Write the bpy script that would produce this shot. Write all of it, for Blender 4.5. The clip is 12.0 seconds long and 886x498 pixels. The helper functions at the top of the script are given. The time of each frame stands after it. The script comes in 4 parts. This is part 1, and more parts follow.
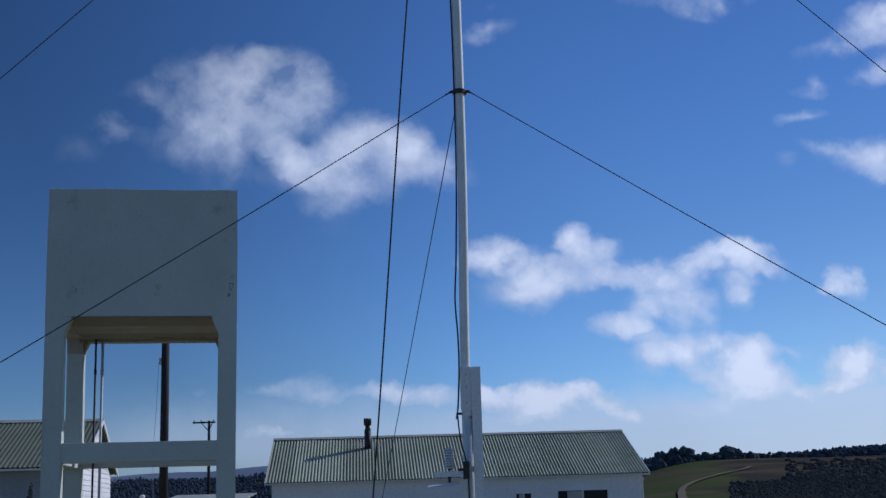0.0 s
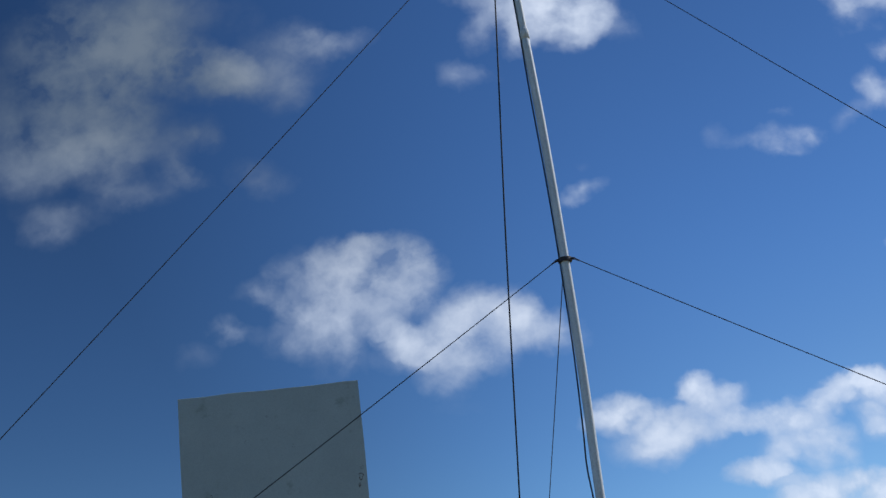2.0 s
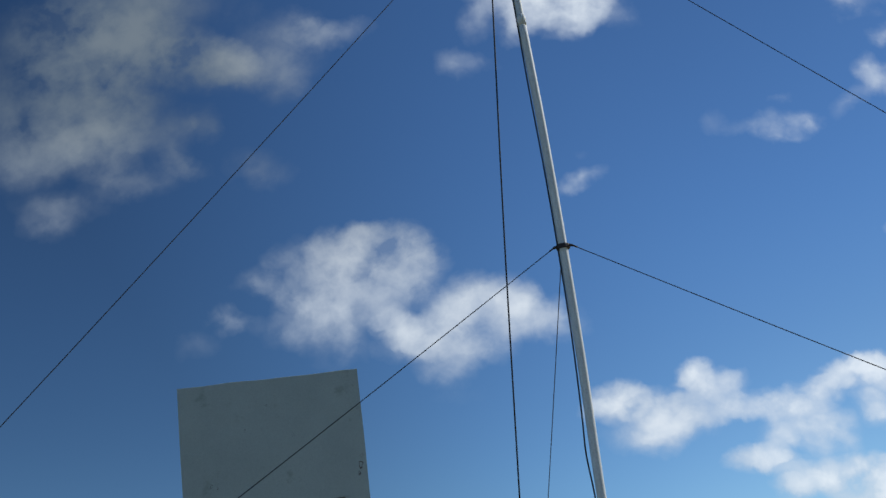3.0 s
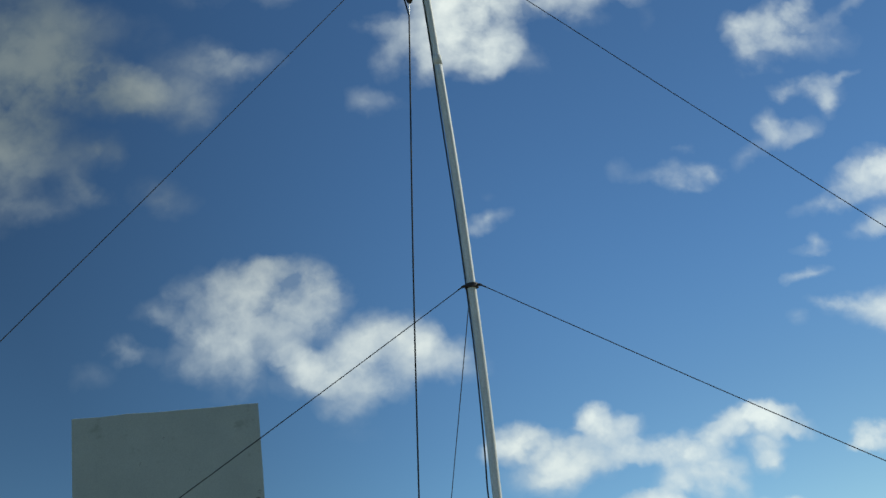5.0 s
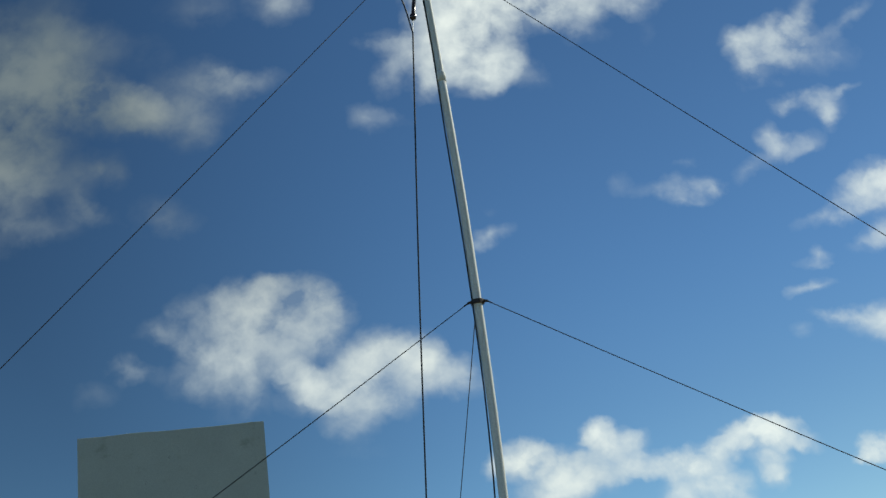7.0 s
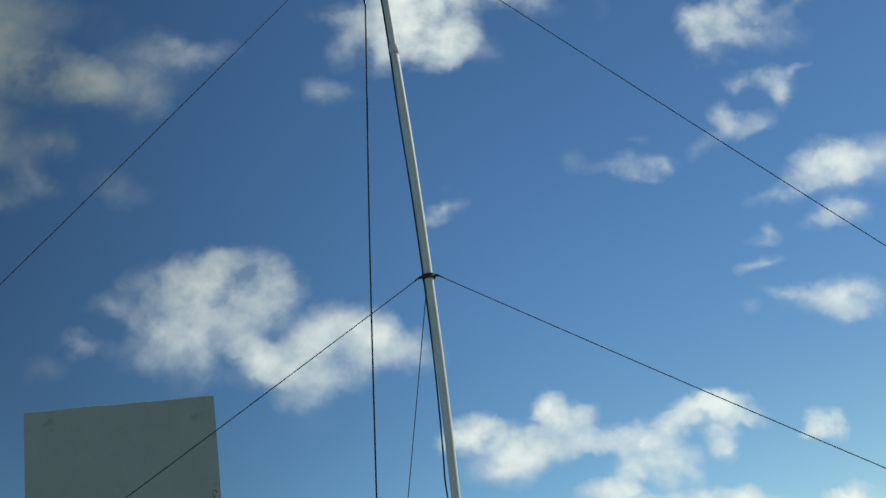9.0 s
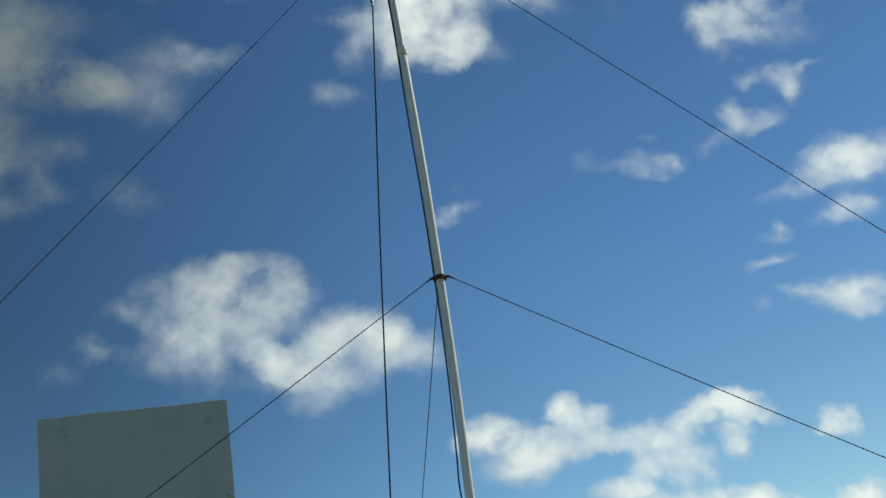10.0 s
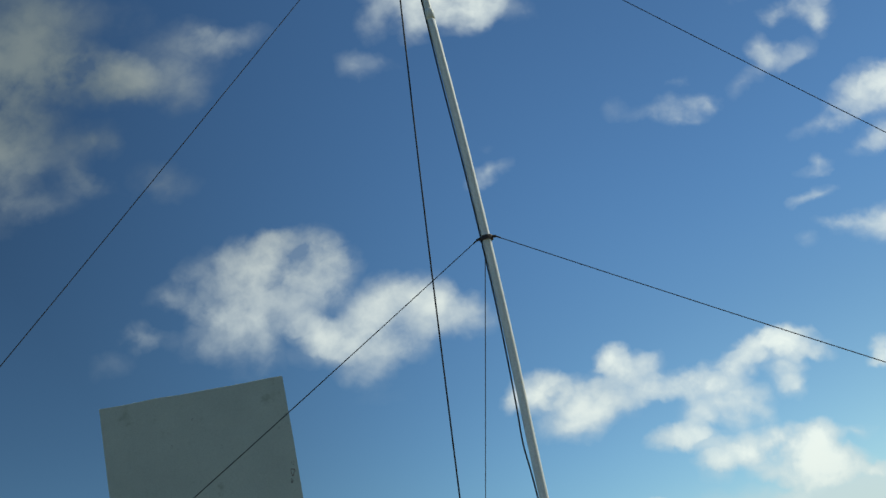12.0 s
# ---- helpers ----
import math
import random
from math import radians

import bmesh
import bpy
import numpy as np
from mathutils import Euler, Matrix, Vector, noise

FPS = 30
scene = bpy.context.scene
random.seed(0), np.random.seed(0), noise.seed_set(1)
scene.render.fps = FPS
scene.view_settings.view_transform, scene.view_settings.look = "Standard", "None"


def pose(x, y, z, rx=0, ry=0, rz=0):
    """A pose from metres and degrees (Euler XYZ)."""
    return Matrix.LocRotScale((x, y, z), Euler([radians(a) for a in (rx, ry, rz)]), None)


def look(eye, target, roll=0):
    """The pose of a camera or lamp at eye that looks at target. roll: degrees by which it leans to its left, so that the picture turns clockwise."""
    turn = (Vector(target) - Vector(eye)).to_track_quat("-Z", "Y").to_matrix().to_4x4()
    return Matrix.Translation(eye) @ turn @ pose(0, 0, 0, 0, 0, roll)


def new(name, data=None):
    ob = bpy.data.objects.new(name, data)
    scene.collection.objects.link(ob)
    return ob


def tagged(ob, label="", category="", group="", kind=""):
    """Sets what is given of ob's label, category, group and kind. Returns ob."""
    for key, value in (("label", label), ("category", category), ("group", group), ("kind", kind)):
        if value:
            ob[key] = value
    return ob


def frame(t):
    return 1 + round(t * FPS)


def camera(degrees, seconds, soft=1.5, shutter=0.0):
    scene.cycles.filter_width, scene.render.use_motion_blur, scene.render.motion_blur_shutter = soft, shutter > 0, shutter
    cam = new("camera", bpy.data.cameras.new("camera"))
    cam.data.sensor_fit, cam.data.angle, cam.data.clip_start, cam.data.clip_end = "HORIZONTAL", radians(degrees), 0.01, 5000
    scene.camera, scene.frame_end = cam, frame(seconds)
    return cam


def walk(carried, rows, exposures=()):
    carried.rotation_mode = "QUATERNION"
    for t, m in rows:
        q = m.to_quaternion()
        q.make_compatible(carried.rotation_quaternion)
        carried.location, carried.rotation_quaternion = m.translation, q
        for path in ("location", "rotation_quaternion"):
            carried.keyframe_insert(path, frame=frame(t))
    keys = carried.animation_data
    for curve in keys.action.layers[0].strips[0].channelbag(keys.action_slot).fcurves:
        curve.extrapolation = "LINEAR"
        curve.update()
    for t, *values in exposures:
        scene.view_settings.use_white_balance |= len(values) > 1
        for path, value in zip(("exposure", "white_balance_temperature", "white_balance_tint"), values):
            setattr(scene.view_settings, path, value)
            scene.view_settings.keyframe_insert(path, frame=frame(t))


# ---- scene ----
cam = camera(39.46, 12.0, soft=1.5)

walk(cam, [
    (0.0, pose(0.000, 0.000, 1.700, 101.45, 1.67, -0.00)),
    (0.5, pose(-0.035, -0.074, 1.716, 104.65, 2.38, 0.11)),
    (1.0, pose(-0.019, -0.062, 1.713, 107.70, 3.51, 0.17)),
    (1.5, pose(-0.017, -0.103, 1.705, 108.83, 4.58, 2.42)),
    (2.0, pose(-0.018, -0.122, 1.702, 109.84, 6.87, 6.82)),
    (2.5, pose(-0.021, -0.108, 1.709, 109.44, 6.84, 7.07)),
    (2.7, pose(-0.008, -0.106, 1.706, 109.22, 7.03, 7.03)),
    (4.3, pose(-0.040, -0.073, 1.679, 110.21, 7.21, 5.12)),
    (4.5, pose(-0.037, -0.088, 1.686, 109.61, 7.15, 3.84)),
    (5.0, pose(-0.043, -0.100, 1.693, 110.51, 6.85, 2.05)),
    (5.5, pose(-0.045, -0.112, 1.679, 111.63, 7.20, 1.47)),
    (6.0, pose(-0.054, -0.118, 1.690, 111.48, 6.53, 1.77)),
    (6.5, pose(-0.066, -0.115, 1.685, 111.61, 7.32, 3.00)),
    (7.0, pose(-0.063, -0.102, 1.697, 111.29, 7.27, 2.35)),
    (7.5, pose(-0.073, -0.095, 1.703, 110.53, 8.05, 0.93)),
    (7.7, pose(-0.074, -0.098, 1.702, 111.14, 7.21, 0.52)),
    (9.3, pose(-0.041, -0.063, 1.704, 109.64, 7.70, 0.16)),
    (9.5, pose(-0.040, -0.063, 1.705, 109.63, 7.56, 0.51)),
    (10.0, pose(-0.045, -0.046, 1.709, 110.01, 8.19, 0.92)),
    (10.5, pose(-0.052, -0.078, 1.702, 110.07, 8.54, 0.60)),
    (11.0, pose(-0.074, -0.114, 1.695, 108.67, 10.18, 4.36)),
    (11.5, pose(-0.105, -0.115, 1.703, 107.86, 12.14, 4.91)),
    (12.0, pose(-0.093, -0.059, 1.708, 108.86, 11.96, 4.21)),
], exposures=[(0.0, -0.20, 5400, 18), (1.5, -0.12, 5550, 13), (2.7, -0.03, 5950, 10), (4.5, 0.08, 6600, -1), (12.0, 0.10, 6750, -2)])

# ---- world: clear sky with broken cumulus, sun high on the right ----
SUN_EL, SUN_AZ = 32.0, 60.0          # azimuth in degrees from straight ahead (+y) towards the right (+x)
world = bpy.data.worlds.new("world")
scene.world = world
world.use_nodes = True
wn, wl = world.node_tree.nodes, world.node_tree.links
wn.clear()


def wnode(kind, op="", a=None, b=None, c=None):
    """A node of the sky, with its first inputs linked or set."""
    n = wn.new(kind)
    if op:
        n.operation = op
    for i, v in enumerate((a, b, c)):
        if v is None:
            continue
        if isinstance(v, (int, float, tuple)):
            n.inputs[i].default_value = v
        else:
            wl.new(v, n.inputs[i])
    return n


def wmath(op, a=None, b=None, c=None, clamp=False):
    n = wnode("ShaderNodeMath", op, a, b, c)
    n.use_clamp = clamp
    return n.outputs[0]


def wnoise(vector, scale, detail=6.0, rough=0.55):
    n = wn.new("ShaderNodeTexNoise")
    n.inputs["Scale"].default_value, n.inputs["Detail"].default_value, n.inputs["Roughness"].default_value = scale, detail, rough
    wl.new(vector, n.inputs["Vector"])
    return n


def wsmooth(x, lo, hi, out_lo=0.0, out_hi=1.0):
    n = wn.new("ShaderNodeMapRange")
    n.interpolation_type = "SMOOTHSTEP"
    n.inputs[1].default_value, n.inputs[2].default_value = lo, hi
    n.inputs[3].default_value, n.inputs[4].default_value = out_lo, out_hi
    wl.new(x, n.inputs[0])
    return n.outputs[0]


way = wn.new("ShaderNodeTexCoord").outputs["Generated"]
sep = wnode("ShaderNodeSeparateXYZ", "", way)
ahead = wmath("MAXIMUM", sep.outputs[1], 0.05)
flat = wn.new("ShaderNodeCombineXYZ")
wl.new(wmath("DIVIDE", sep.outputs[0], ahead), flat.inputs[0])
wl.new(wmath("DIVIDE", sep.outputs[2], ahead), flat.inputs[1])
plane = flat.outputs[0]


def ruffled(vector, scale, amount, detail=3.0):
    """The sky plane pushed about by a noise, for ragged cloud edges."""
    n = wnoise(vector, scale, detail, 0.6)
    off = wnode("ShaderNodeVectorMath", "SUBTRACT", n.outputs["Color"], (0.5, 0.5, 0.5))
    s = wnode("ShaderNodeVectorMath", "SCALE", off.outputs[0])
    s.inputs["Scale"].default_value = amount
    return wnode("ShaderNodeVectorMath", "ADD", vector, s.outputs[0]).outputs[0]


puffed = ruffled(ruffled(ruffled(plane, 9.0, 0.016), 30.0, 0.020), 85.0, 0.008, 3.0)
heap = haze = None


def bank(puffs, misty=False):
    """Adds the puffs of one cloud, or of smooth mist: across, up, half width, half height, turn, thickness."""
    global heap, haze
    for u, v, a, b, turn, thick in puffs:
        m = wn.new("ShaderNodeMapping")
        m.vector_type = "TEXTURE"
        m.inputs["Location"].default_value = (u, v, 0)
        m.inputs["Rotation"].default_value = (0, 0, turn)
        m.inputs["Scale"].default_value = (a * 1.8, b * 1.8, 1)
        wl.new(puffed, m.inputs["Vector"])
        g = wn.new("ShaderNodeTexGradient")
        g.gradient_type = "SPHERICAL"
        wl.new(m.outputs[0], g.inputs[0])
        if misty:
            haze = wmath("MULTIPLY_ADD", g.outputs["Fac"], thick, haze if haze is not None else 0.0)
        else:
            heap = wmath("MULTIPLY_ADD", g.outputs["Fac"], thick, heap if heap is not None else 0.0)


# broad cumulus over the tank, left half
bank([(-0.176, 0.343, 0.026, 0.023, 1.2, 0.79), (-0.158, 0.366, 0.024, 0.015, -0.1, 0.58), (-0.123, 0.366, 0.026, 0.012, -0.3, 0.68), (-0.099, 0.360, 0.014, 0.012, -0.9, 0.47),
      (-0.132, 0.380, 0.024, 0.006, -0.0, 0.26), (-0.130, 0.336, 0.029, 0.019, -0.1, 0.45), (-0.095, 0.332, 0.016, 0.016, -0.1, 0.29), (-0.214, 0.360, 0.023, 0.014, 0.3, 0.45),
      (-0.246, 0.349, 0.016, 0.010, 0.3, 0.29), (-0.222, 0.333, 0.016, 0.009, -0.6, 0.39), (-0.201, 0.316, 0.021, 0.023, -0.5, 0.42), (-0.171, 0.309, 0.023, 0.017, -0.1, 0.47),
      (-0.184, 0.282, 0.016, 0.019, -0.1, 0.36), (-0.219, 0.298, 0.022, 0.015, -0.1, 0.25), (-0.161, 0.278, 0.014, 0.015, -0.1, 0.24), (-0.160, 0.295, 0.015, 0.011, -0.1, 0.26)])
# broad cumulus over the tank, right half
bank([(-0.133, 0.302, 0.016, 0.011, -0.6, 0.53), (-0.118, 0.285, 0.018, 0.010, -0.5, 0.70), (-0.114, 0.269, 0.019, 0.010, -0.1, 0.41), (-0.071, 0.303, 0.014, 0.014, -0.1, 0.53),
      (-0.054, 0.307, 0.018, 0.013, -0.1, 0.64), (-0.025, 0.301, 0.017, 0.014, -0.1, 0.70), (-0.019, 0.283, 0.015, 0.018, -0.1, 0.64), (-0.056, 0.281, 0.031, 0.018, -0.1, 0.87),
      (-0.088, 0.276, 0.021, 0.014, -0.1, 0.58), (-0.084, 0.254, 0.022, 0.015, -0.1, 0.58), (-0.086, 0.236, 0.015, 0.008, -0.1, 0.29), (-0.052, 0.253, 0.022, 0.011, -0.1, 0.46),
      (-0.002, 0.273, 0.016, 0.014, -0.1, 0.44), (0.016, 0.268, 0.014, 0.014, -0.1, 0.33), (-0.090, 0.301, 0.020, 0.016, -0.1, 0.25)])
# shreds left of it
bank([(-0.272, 0.320, 0.014, 0.010, -0.3, 0.44), (-0.295, 0.301, 0.021, 0.013, -0.1, 0.18), (-0.259, 0.309, 0.013, 0.008, -0.1, 0.21), (-0.081, 0.220, 0.031, 0.009, -0.1, 0.10),
      (-0.125, 0.338, 0.024, 0.020, -0.1, 0.45), (-0.091, 0.346, 0.015, 0.015, -0.1, 0.40), (-0.108, 0.318, 0.019, 0.011, -0.1, 0.30), (0.011, 0.270, 0.019, 0.011, -0.1, 0.20)])
# grey cloud high above the tank
bank([(-0.306, 0.584, 0.060, 0.021, -0.5, 1.11), (-0.258, 0.564, 0.024, 0.017, -0.5, 0.75), (-0.365, 0.626, 0.065, 0.044, -0.2, 0.89), (-0.367, 0.566, 0.046, 0.049, -0.2, 0.89),
      (-0.363, 0.518, 0.035, 0.027, -0.2, 0.67), (-0.433, 0.590, 0.053, 0.049, -0.2, 0.52), (-0.444, 0.527, 0.046, 0.036, -0.2, 0.52), (-0.396, 0.501, 0.040, 0.018, -0.2, 0.52),
      (-0.461, 0.495, 0.035, 0.018, -0.2, 0.37), (-0.309, 0.640, 0.070, 0.016, -0.2, 0.30)])
# its ragged edge
bank([(-0.210, 0.566, 0.036, 0.029, -0.4, 0.49), (-0.150, 0.576, 0.029, 0.012, -0.1, 0.46), (-0.181, 0.591, 0.024, 0.013, -0.2, 0.27), (-0.207, 0.536, 0.018, 0.019, -0.2, 0.30),
      (-0.286, 0.510, 0.019, 0.013, -0.2, 0.48), (-0.271, 0.493, 0.009, 0.009, -0.7, 0.27), (-0.311, 0.486, 0.014, 0.019, -0.2, 0.41), (-0.294, 0.462, 0.020, 0.007, -0.6, 0.41),
      (-0.365, 0.464, 0.024, 0.014, -0.2, 0.57), (-0.323, 0.455, 0.023, 0.012, -0.2, 0.30), (-0.427, 0.433, 0.023, 0.013, -0.2, 0.36), (-0.397, 0.445, 0.030, 0.009, -0.2, 0.25),
      (-0.232, 0.450, 0.024, 0.015, -0.3, 0.43), (-0.440, 0.452, 0.030, 0.019, -0.2, 0.16)])
# thin cloud over the grey one
bank([(-0.112, 0.659, 0.023, 0.019, -0.1, 0.54), (-0.187, 0.660, 0.034, 0.024, -0.5, 0.26), (-0.331, 0.693, 0.038, 0.019, -0.1, 0.24), (-0.147, 0.699, 0.049, 0.019, -0.1, 0.36)])
# bright cloud by the mast head
bank([(0.068, 0.587, 0.029, 0.036, -0.1, 1.14), (0.041, 0.609, 0.028, 0.032, -0.1, 0.91), (0.104, 0.618, 0.034, 0.022, -0.1, 0.97), (0.145, 0.609, 0.028, 0.019, -0.1, 0.80),
      (0.184, 0.616, 0.022, 0.015, -0.1, 0.57), (0.220, 0.611, 0.017, 0.015, -0.1, 0.63), (0.222, 0.583, 0.010, 0.019, -0.1, 0.13), (0.006, 0.583, 0.022, 0.014, -0.1, 0.55),
      (-0.026, 0.600, 0.020, 0.009, -0.1, 0.46), (-0.019, 0.563, 0.013, 0.018, -0.1, 0.41), (0.015, 0.549, 0.013, 0.015, -0.1, 0.66), (0.053, 0.559, 0.033, 0.017, -0.1, 0.80),
      (0.095, 0.556, 0.022, 0.015, -0.1, 0.52), (0.113, 0.535, 0.013, 0.010, -0.1, 0.21)])
# its upper part
bank([(0.094, 0.664, 0.088, 0.029, -0.1, 0.88), (0.020, 0.637, 0.018, 0.020, -0.1, 0.44), (0.157, 0.583, 0.022, 0.011, -0.1, 0.28), (0.195, 0.649, 0.053, 0.021, -0.1, 0.55)])
# wisps beside the mast
bank([(-0.044, 0.522, 0.014, 0.011, -0.5, 0.32), (-0.018, 0.519, 0.015, 0.007, -0.5, 0.20), (0.052, 0.390, 0.015, 0.007, 0.3, 0.42), (0.038, 0.385, 0.010, 0.007, -0.1, 0.28),
      (0.052, 0.414, 0.010, 0.005, -0.1, 0.10)])
# torn cloud at the upper right
bank([(0.329, 0.544, 0.024, 0.018, 0.2, 0.82), (0.349, 0.550, 0.018, 0.018, 0.6, 0.66), (0.368, 0.575, 0.008, 0.018, -0.5, 0.44), (0.310, 0.525, 0.013, 0.018, -0.5, 0.54),
      (0.325, 0.512, 0.013, 0.009, -0.7, 0.38), (0.302, 0.551, 0.013, 0.011, 0.2, 0.46), (0.362, 0.524, 0.018, 0.015, -0.1, 0.42), (0.389, 0.529, 0.012, 0.018, 0.4, 0.28),
      (0.401, 0.555, 0.023, 0.006, 0.5, 0.28), (0.420, 0.567, 0.015, 0.006, 0.5, 0.16)])
# shreds under it
bank([(0.344, 0.483, 0.019, 0.008, 0.2, 0.55), (0.367, 0.476, 0.014, 0.013, -0.3, 0.57), (0.368, 0.462, 0.008, 0.010, -0.1, 0.46), (0.387, 0.488, 0.013, 0.004, 0.4, 0.39),
      (0.327, 0.476, 0.009, 0.004, 0.4, 0.33), (0.309, 0.452, 0.010, 0.009, -0.7, 0.55), (0.317, 0.441, 0.017, 0.009, 0.1, 0.40), (0.340, 0.440, 0.015, 0.007, 0.4, 0.33),
      (0.283, 0.423, 0.023, 0.006, 0.5, 0.26)])
# small cloud beside them
bank([(0.230, 0.413, 0.019, 0.011, 0.0, 0.50), (0.248, 0.414, 0.009, 0.009, -0.1, 0.42), (0.223, 0.401, 0.011, 0.006, -0.1, 0.35), (0.206, 0.417, 0.015, 0.007, -0.1, 0.20),
      (0.170, 0.428, 0.009, 0.009, -0.1, 0.20), (0.232, 0.437, 0.010, 0.004, 0.1, 0.36), (0.186, 0.417, 0.015, 0.007, -0.1, 0.12)])
# scattered clouds at the right
bank([(0.369, 0.384, 0.023, 0.012, 0.3, 0.66), (0.391, 0.392, 0.019, 0.015, 0.1, 0.72), (0.408, 0.389, 0.014, 0.014, -0.1, 0.66), (0.336, 0.372, 0.021, 0.006, 0.2, 0.39),
      (0.376, 0.370, 0.021, 0.007, 0.1, 0.44), (0.388, 0.349, 0.018, 0.008, 0.0, 0.55), (0.369, 0.341, 0.016, 0.006, 0.0, 0.31), (0.402, 0.350, 0.016, 0.011, -0.1, 0.55),
      (0.326, 0.338, 0.007, 0.008, 0.4, 0.50), (0.317, 0.330, 0.011, 0.004, -0.1, 0.35), (0.314, 0.308, 0.016, 0.005, 0.1, 0.55), (0.299, 0.304, 0.008, 0.004, -0.1, 0.22),
      (0.296, 0.274, 0.008, 0.006, -0.1, 0.29)])
# the lowest of them
bank([(0.329, 0.280, 0.016, 0.005, -0.3, 0.50), (0.351, 0.272, 0.023, 0.010, -0.2, 0.60), (0.378, 0.271, 0.019, 0.014, -0.1, 0.65), (0.369, 0.254, 0.019, 0.006, -0.1, 0.40),
      (0.398, 0.265, 0.023, 0.013, -0.1, 0.60), (0.436, 0.391, 0.025, 0.016, -0.1, 0.60)])
# heaped cumulus low on the right, left heads
bank([(0.049, 0.198, 0.016, 0.011, -0.0, 1.56), (0.035, 0.187, 0.012, 0.008, -0.0, 1.20), (0.067, 0.191, 0.017, 0.011, -0.0, 1.28), (0.086, 0.183, 0.017, 0.009, -0.0, 0.86),
      (0.112, 0.208, 0.010, 0.009, -0.0, 1.28), (0.119, 0.196, 0.017, 0.011, -0.0, 1.12), (0.137, 0.193, 0.013, 0.011, -0.2, 0.68), (0.066, 0.165, 0.023, 0.011, -0.1, 1.03),
      (0.094, 0.169, 0.024, 0.009, -0.0, 0.86), (0.136, 0.175, 0.026, 0.008, -0.0, 0.78), (0.169, 0.176, 0.026, 0.009, -0.0, 1.28)])
# heaped cumulus low on the right, right heads
bank([(0.202, 0.180, 0.021, 0.009, -0.0, 1.20), (0.235, 0.193, 0.019, 0.009, -0.0, 1.56), (0.259, 0.190, 0.016, 0.009, -0.3, 1.46), (0.279, 0.180, 0.010, 0.006, -0.4, 0.78),
      (0.250, 0.169, 0.011, 0.010, -0.0, 1.12), (0.251, 0.155, 0.008, 0.007, -0.0, 0.68), (0.191, 0.156, 0.021, 0.013, -0.0, 1.03), (0.214, 0.151, 0.016, 0.011, -0.0, 0.86),
      (0.208, 0.133, 0.015, 0.009, -0.0, 0.86), (0.167, 0.150, 0.012, 0.013, -0.0, 0.60), (0.146, 0.134, 0.017, 0.008, -0.0, 1.28), (0.166, 0.127, 0.013, 0.006, -0.0, 0.68)])
# heaped cumulus low on the right, base
bank([(0.197, 0.112, 0.027, 0.009, -0.0, 1.49), (0.234, 0.113, 0.027, 0.009, -0.0, 1.58), (0.256, 0.104, 0.016, 0.012, -0.0, 1.58), (0.233, 0.095, 0.028, 0.009, -0.0, 1.49),
      (0.259, 0.085, 0.025, 0.009, -0.0, 1.58), (0.169, 0.101, 0.009, 0.009, -0.0, 0.47), (0.245, 0.076, 0.025, 0.007, -0.0, 0.94), (0.291, 0.107, 0.009, 0.004, -0.0, 0.56),
      (0.295, 0.075, 0.014, 0.006, -0.4, 0.94), (0.226, 0.066, 0.021, 0.007, -0.0, 0.74), (0.203, 0.062, 0.021, 0.005, -0.0, 0.56)])
# clouds behind it
bank([(0.334, 0.169, 0.011, 0.009, -0.0, 1.92), (0.342, 0.159, 0.009, 0.007, -0.4, 1.39), (0.321, 0.160, 0.009, 0.005, -0.0, 1.10), (0.329, 0.099, 0.015, 0.008, -0.0, 1.92),
      (0.348, 0.101, 0.016, 0.009, -0.0, 2.06), (0.342, 0.085, 0.025, 0.008, -0.0, 1.80), (0.314, 0.079, 0.016, 0.005, -0.0, 1.39)])
# low bank along the horizon
bank([(0.044, 0.080, 0.014, 0.007, -0.0, 1.93), (0.072, 0.079, 0.020, 0.008, -0.0, 2.40), (0.099, 0.074, 0.020, 0.009, -0.0, 2.24), (0.113, 0.083, 0.009, 0.006, -0.0, 2.40),
      (0.126, 0.074, 0.014, 0.008, -0.0, 2.24), (0.144, 0.066, 0.012, 0.006, -0.0, 1.93), (0.157, 0.060, 0.009, 0.005, -0.0, 1.29), (0.031, 0.085, 0.008, 0.005, -0.0, 1.29),
      (-0.010, 0.082, 0.020, 0.008, -0.0, 1.61), (-0.042, 0.087, 0.020, 0.006, -0.0, 0.98), (0.057, 0.064, 0.028, 0.005, -0.0, 1.11)])
# faint low clouds over the roofs
bank([(-0.101, 0.087, 0.023, 0.009, -0.0, 0.68), (-0.138, 0.092, 0.021, 0.005, -0.0, 0.41), (-0.195, 0.090, 0.008, 0.005, -0.0, 0.47), (-0.154, 0.056, 0.018, 0.009, -0.0, 0.74),
      (-0.142, 0.058, 0.011, 0.007, -0.0, 0.47), (-0.120, 0.059, 0.011, 0.005, -0.0, 0.61), (-0.086, 0.054, 0.013, 0.005, -0.0, 0.61), (-0.065, 0.083, 0.027, 0.008, -0.0, 0.27)])

# mist low over the hills
bank([(0.33, 0.045, 0.22, 0.026, 0.0, 1.0), (0.40, 0.060, 0.14, 0.014, 0.0, 0.8), (0.06, 0.055, 0.20, 0.028, 0.0, 0.35), (-0.18, 0.045, 0.18, 0.034, 0.0, 0.42)], misty=True)

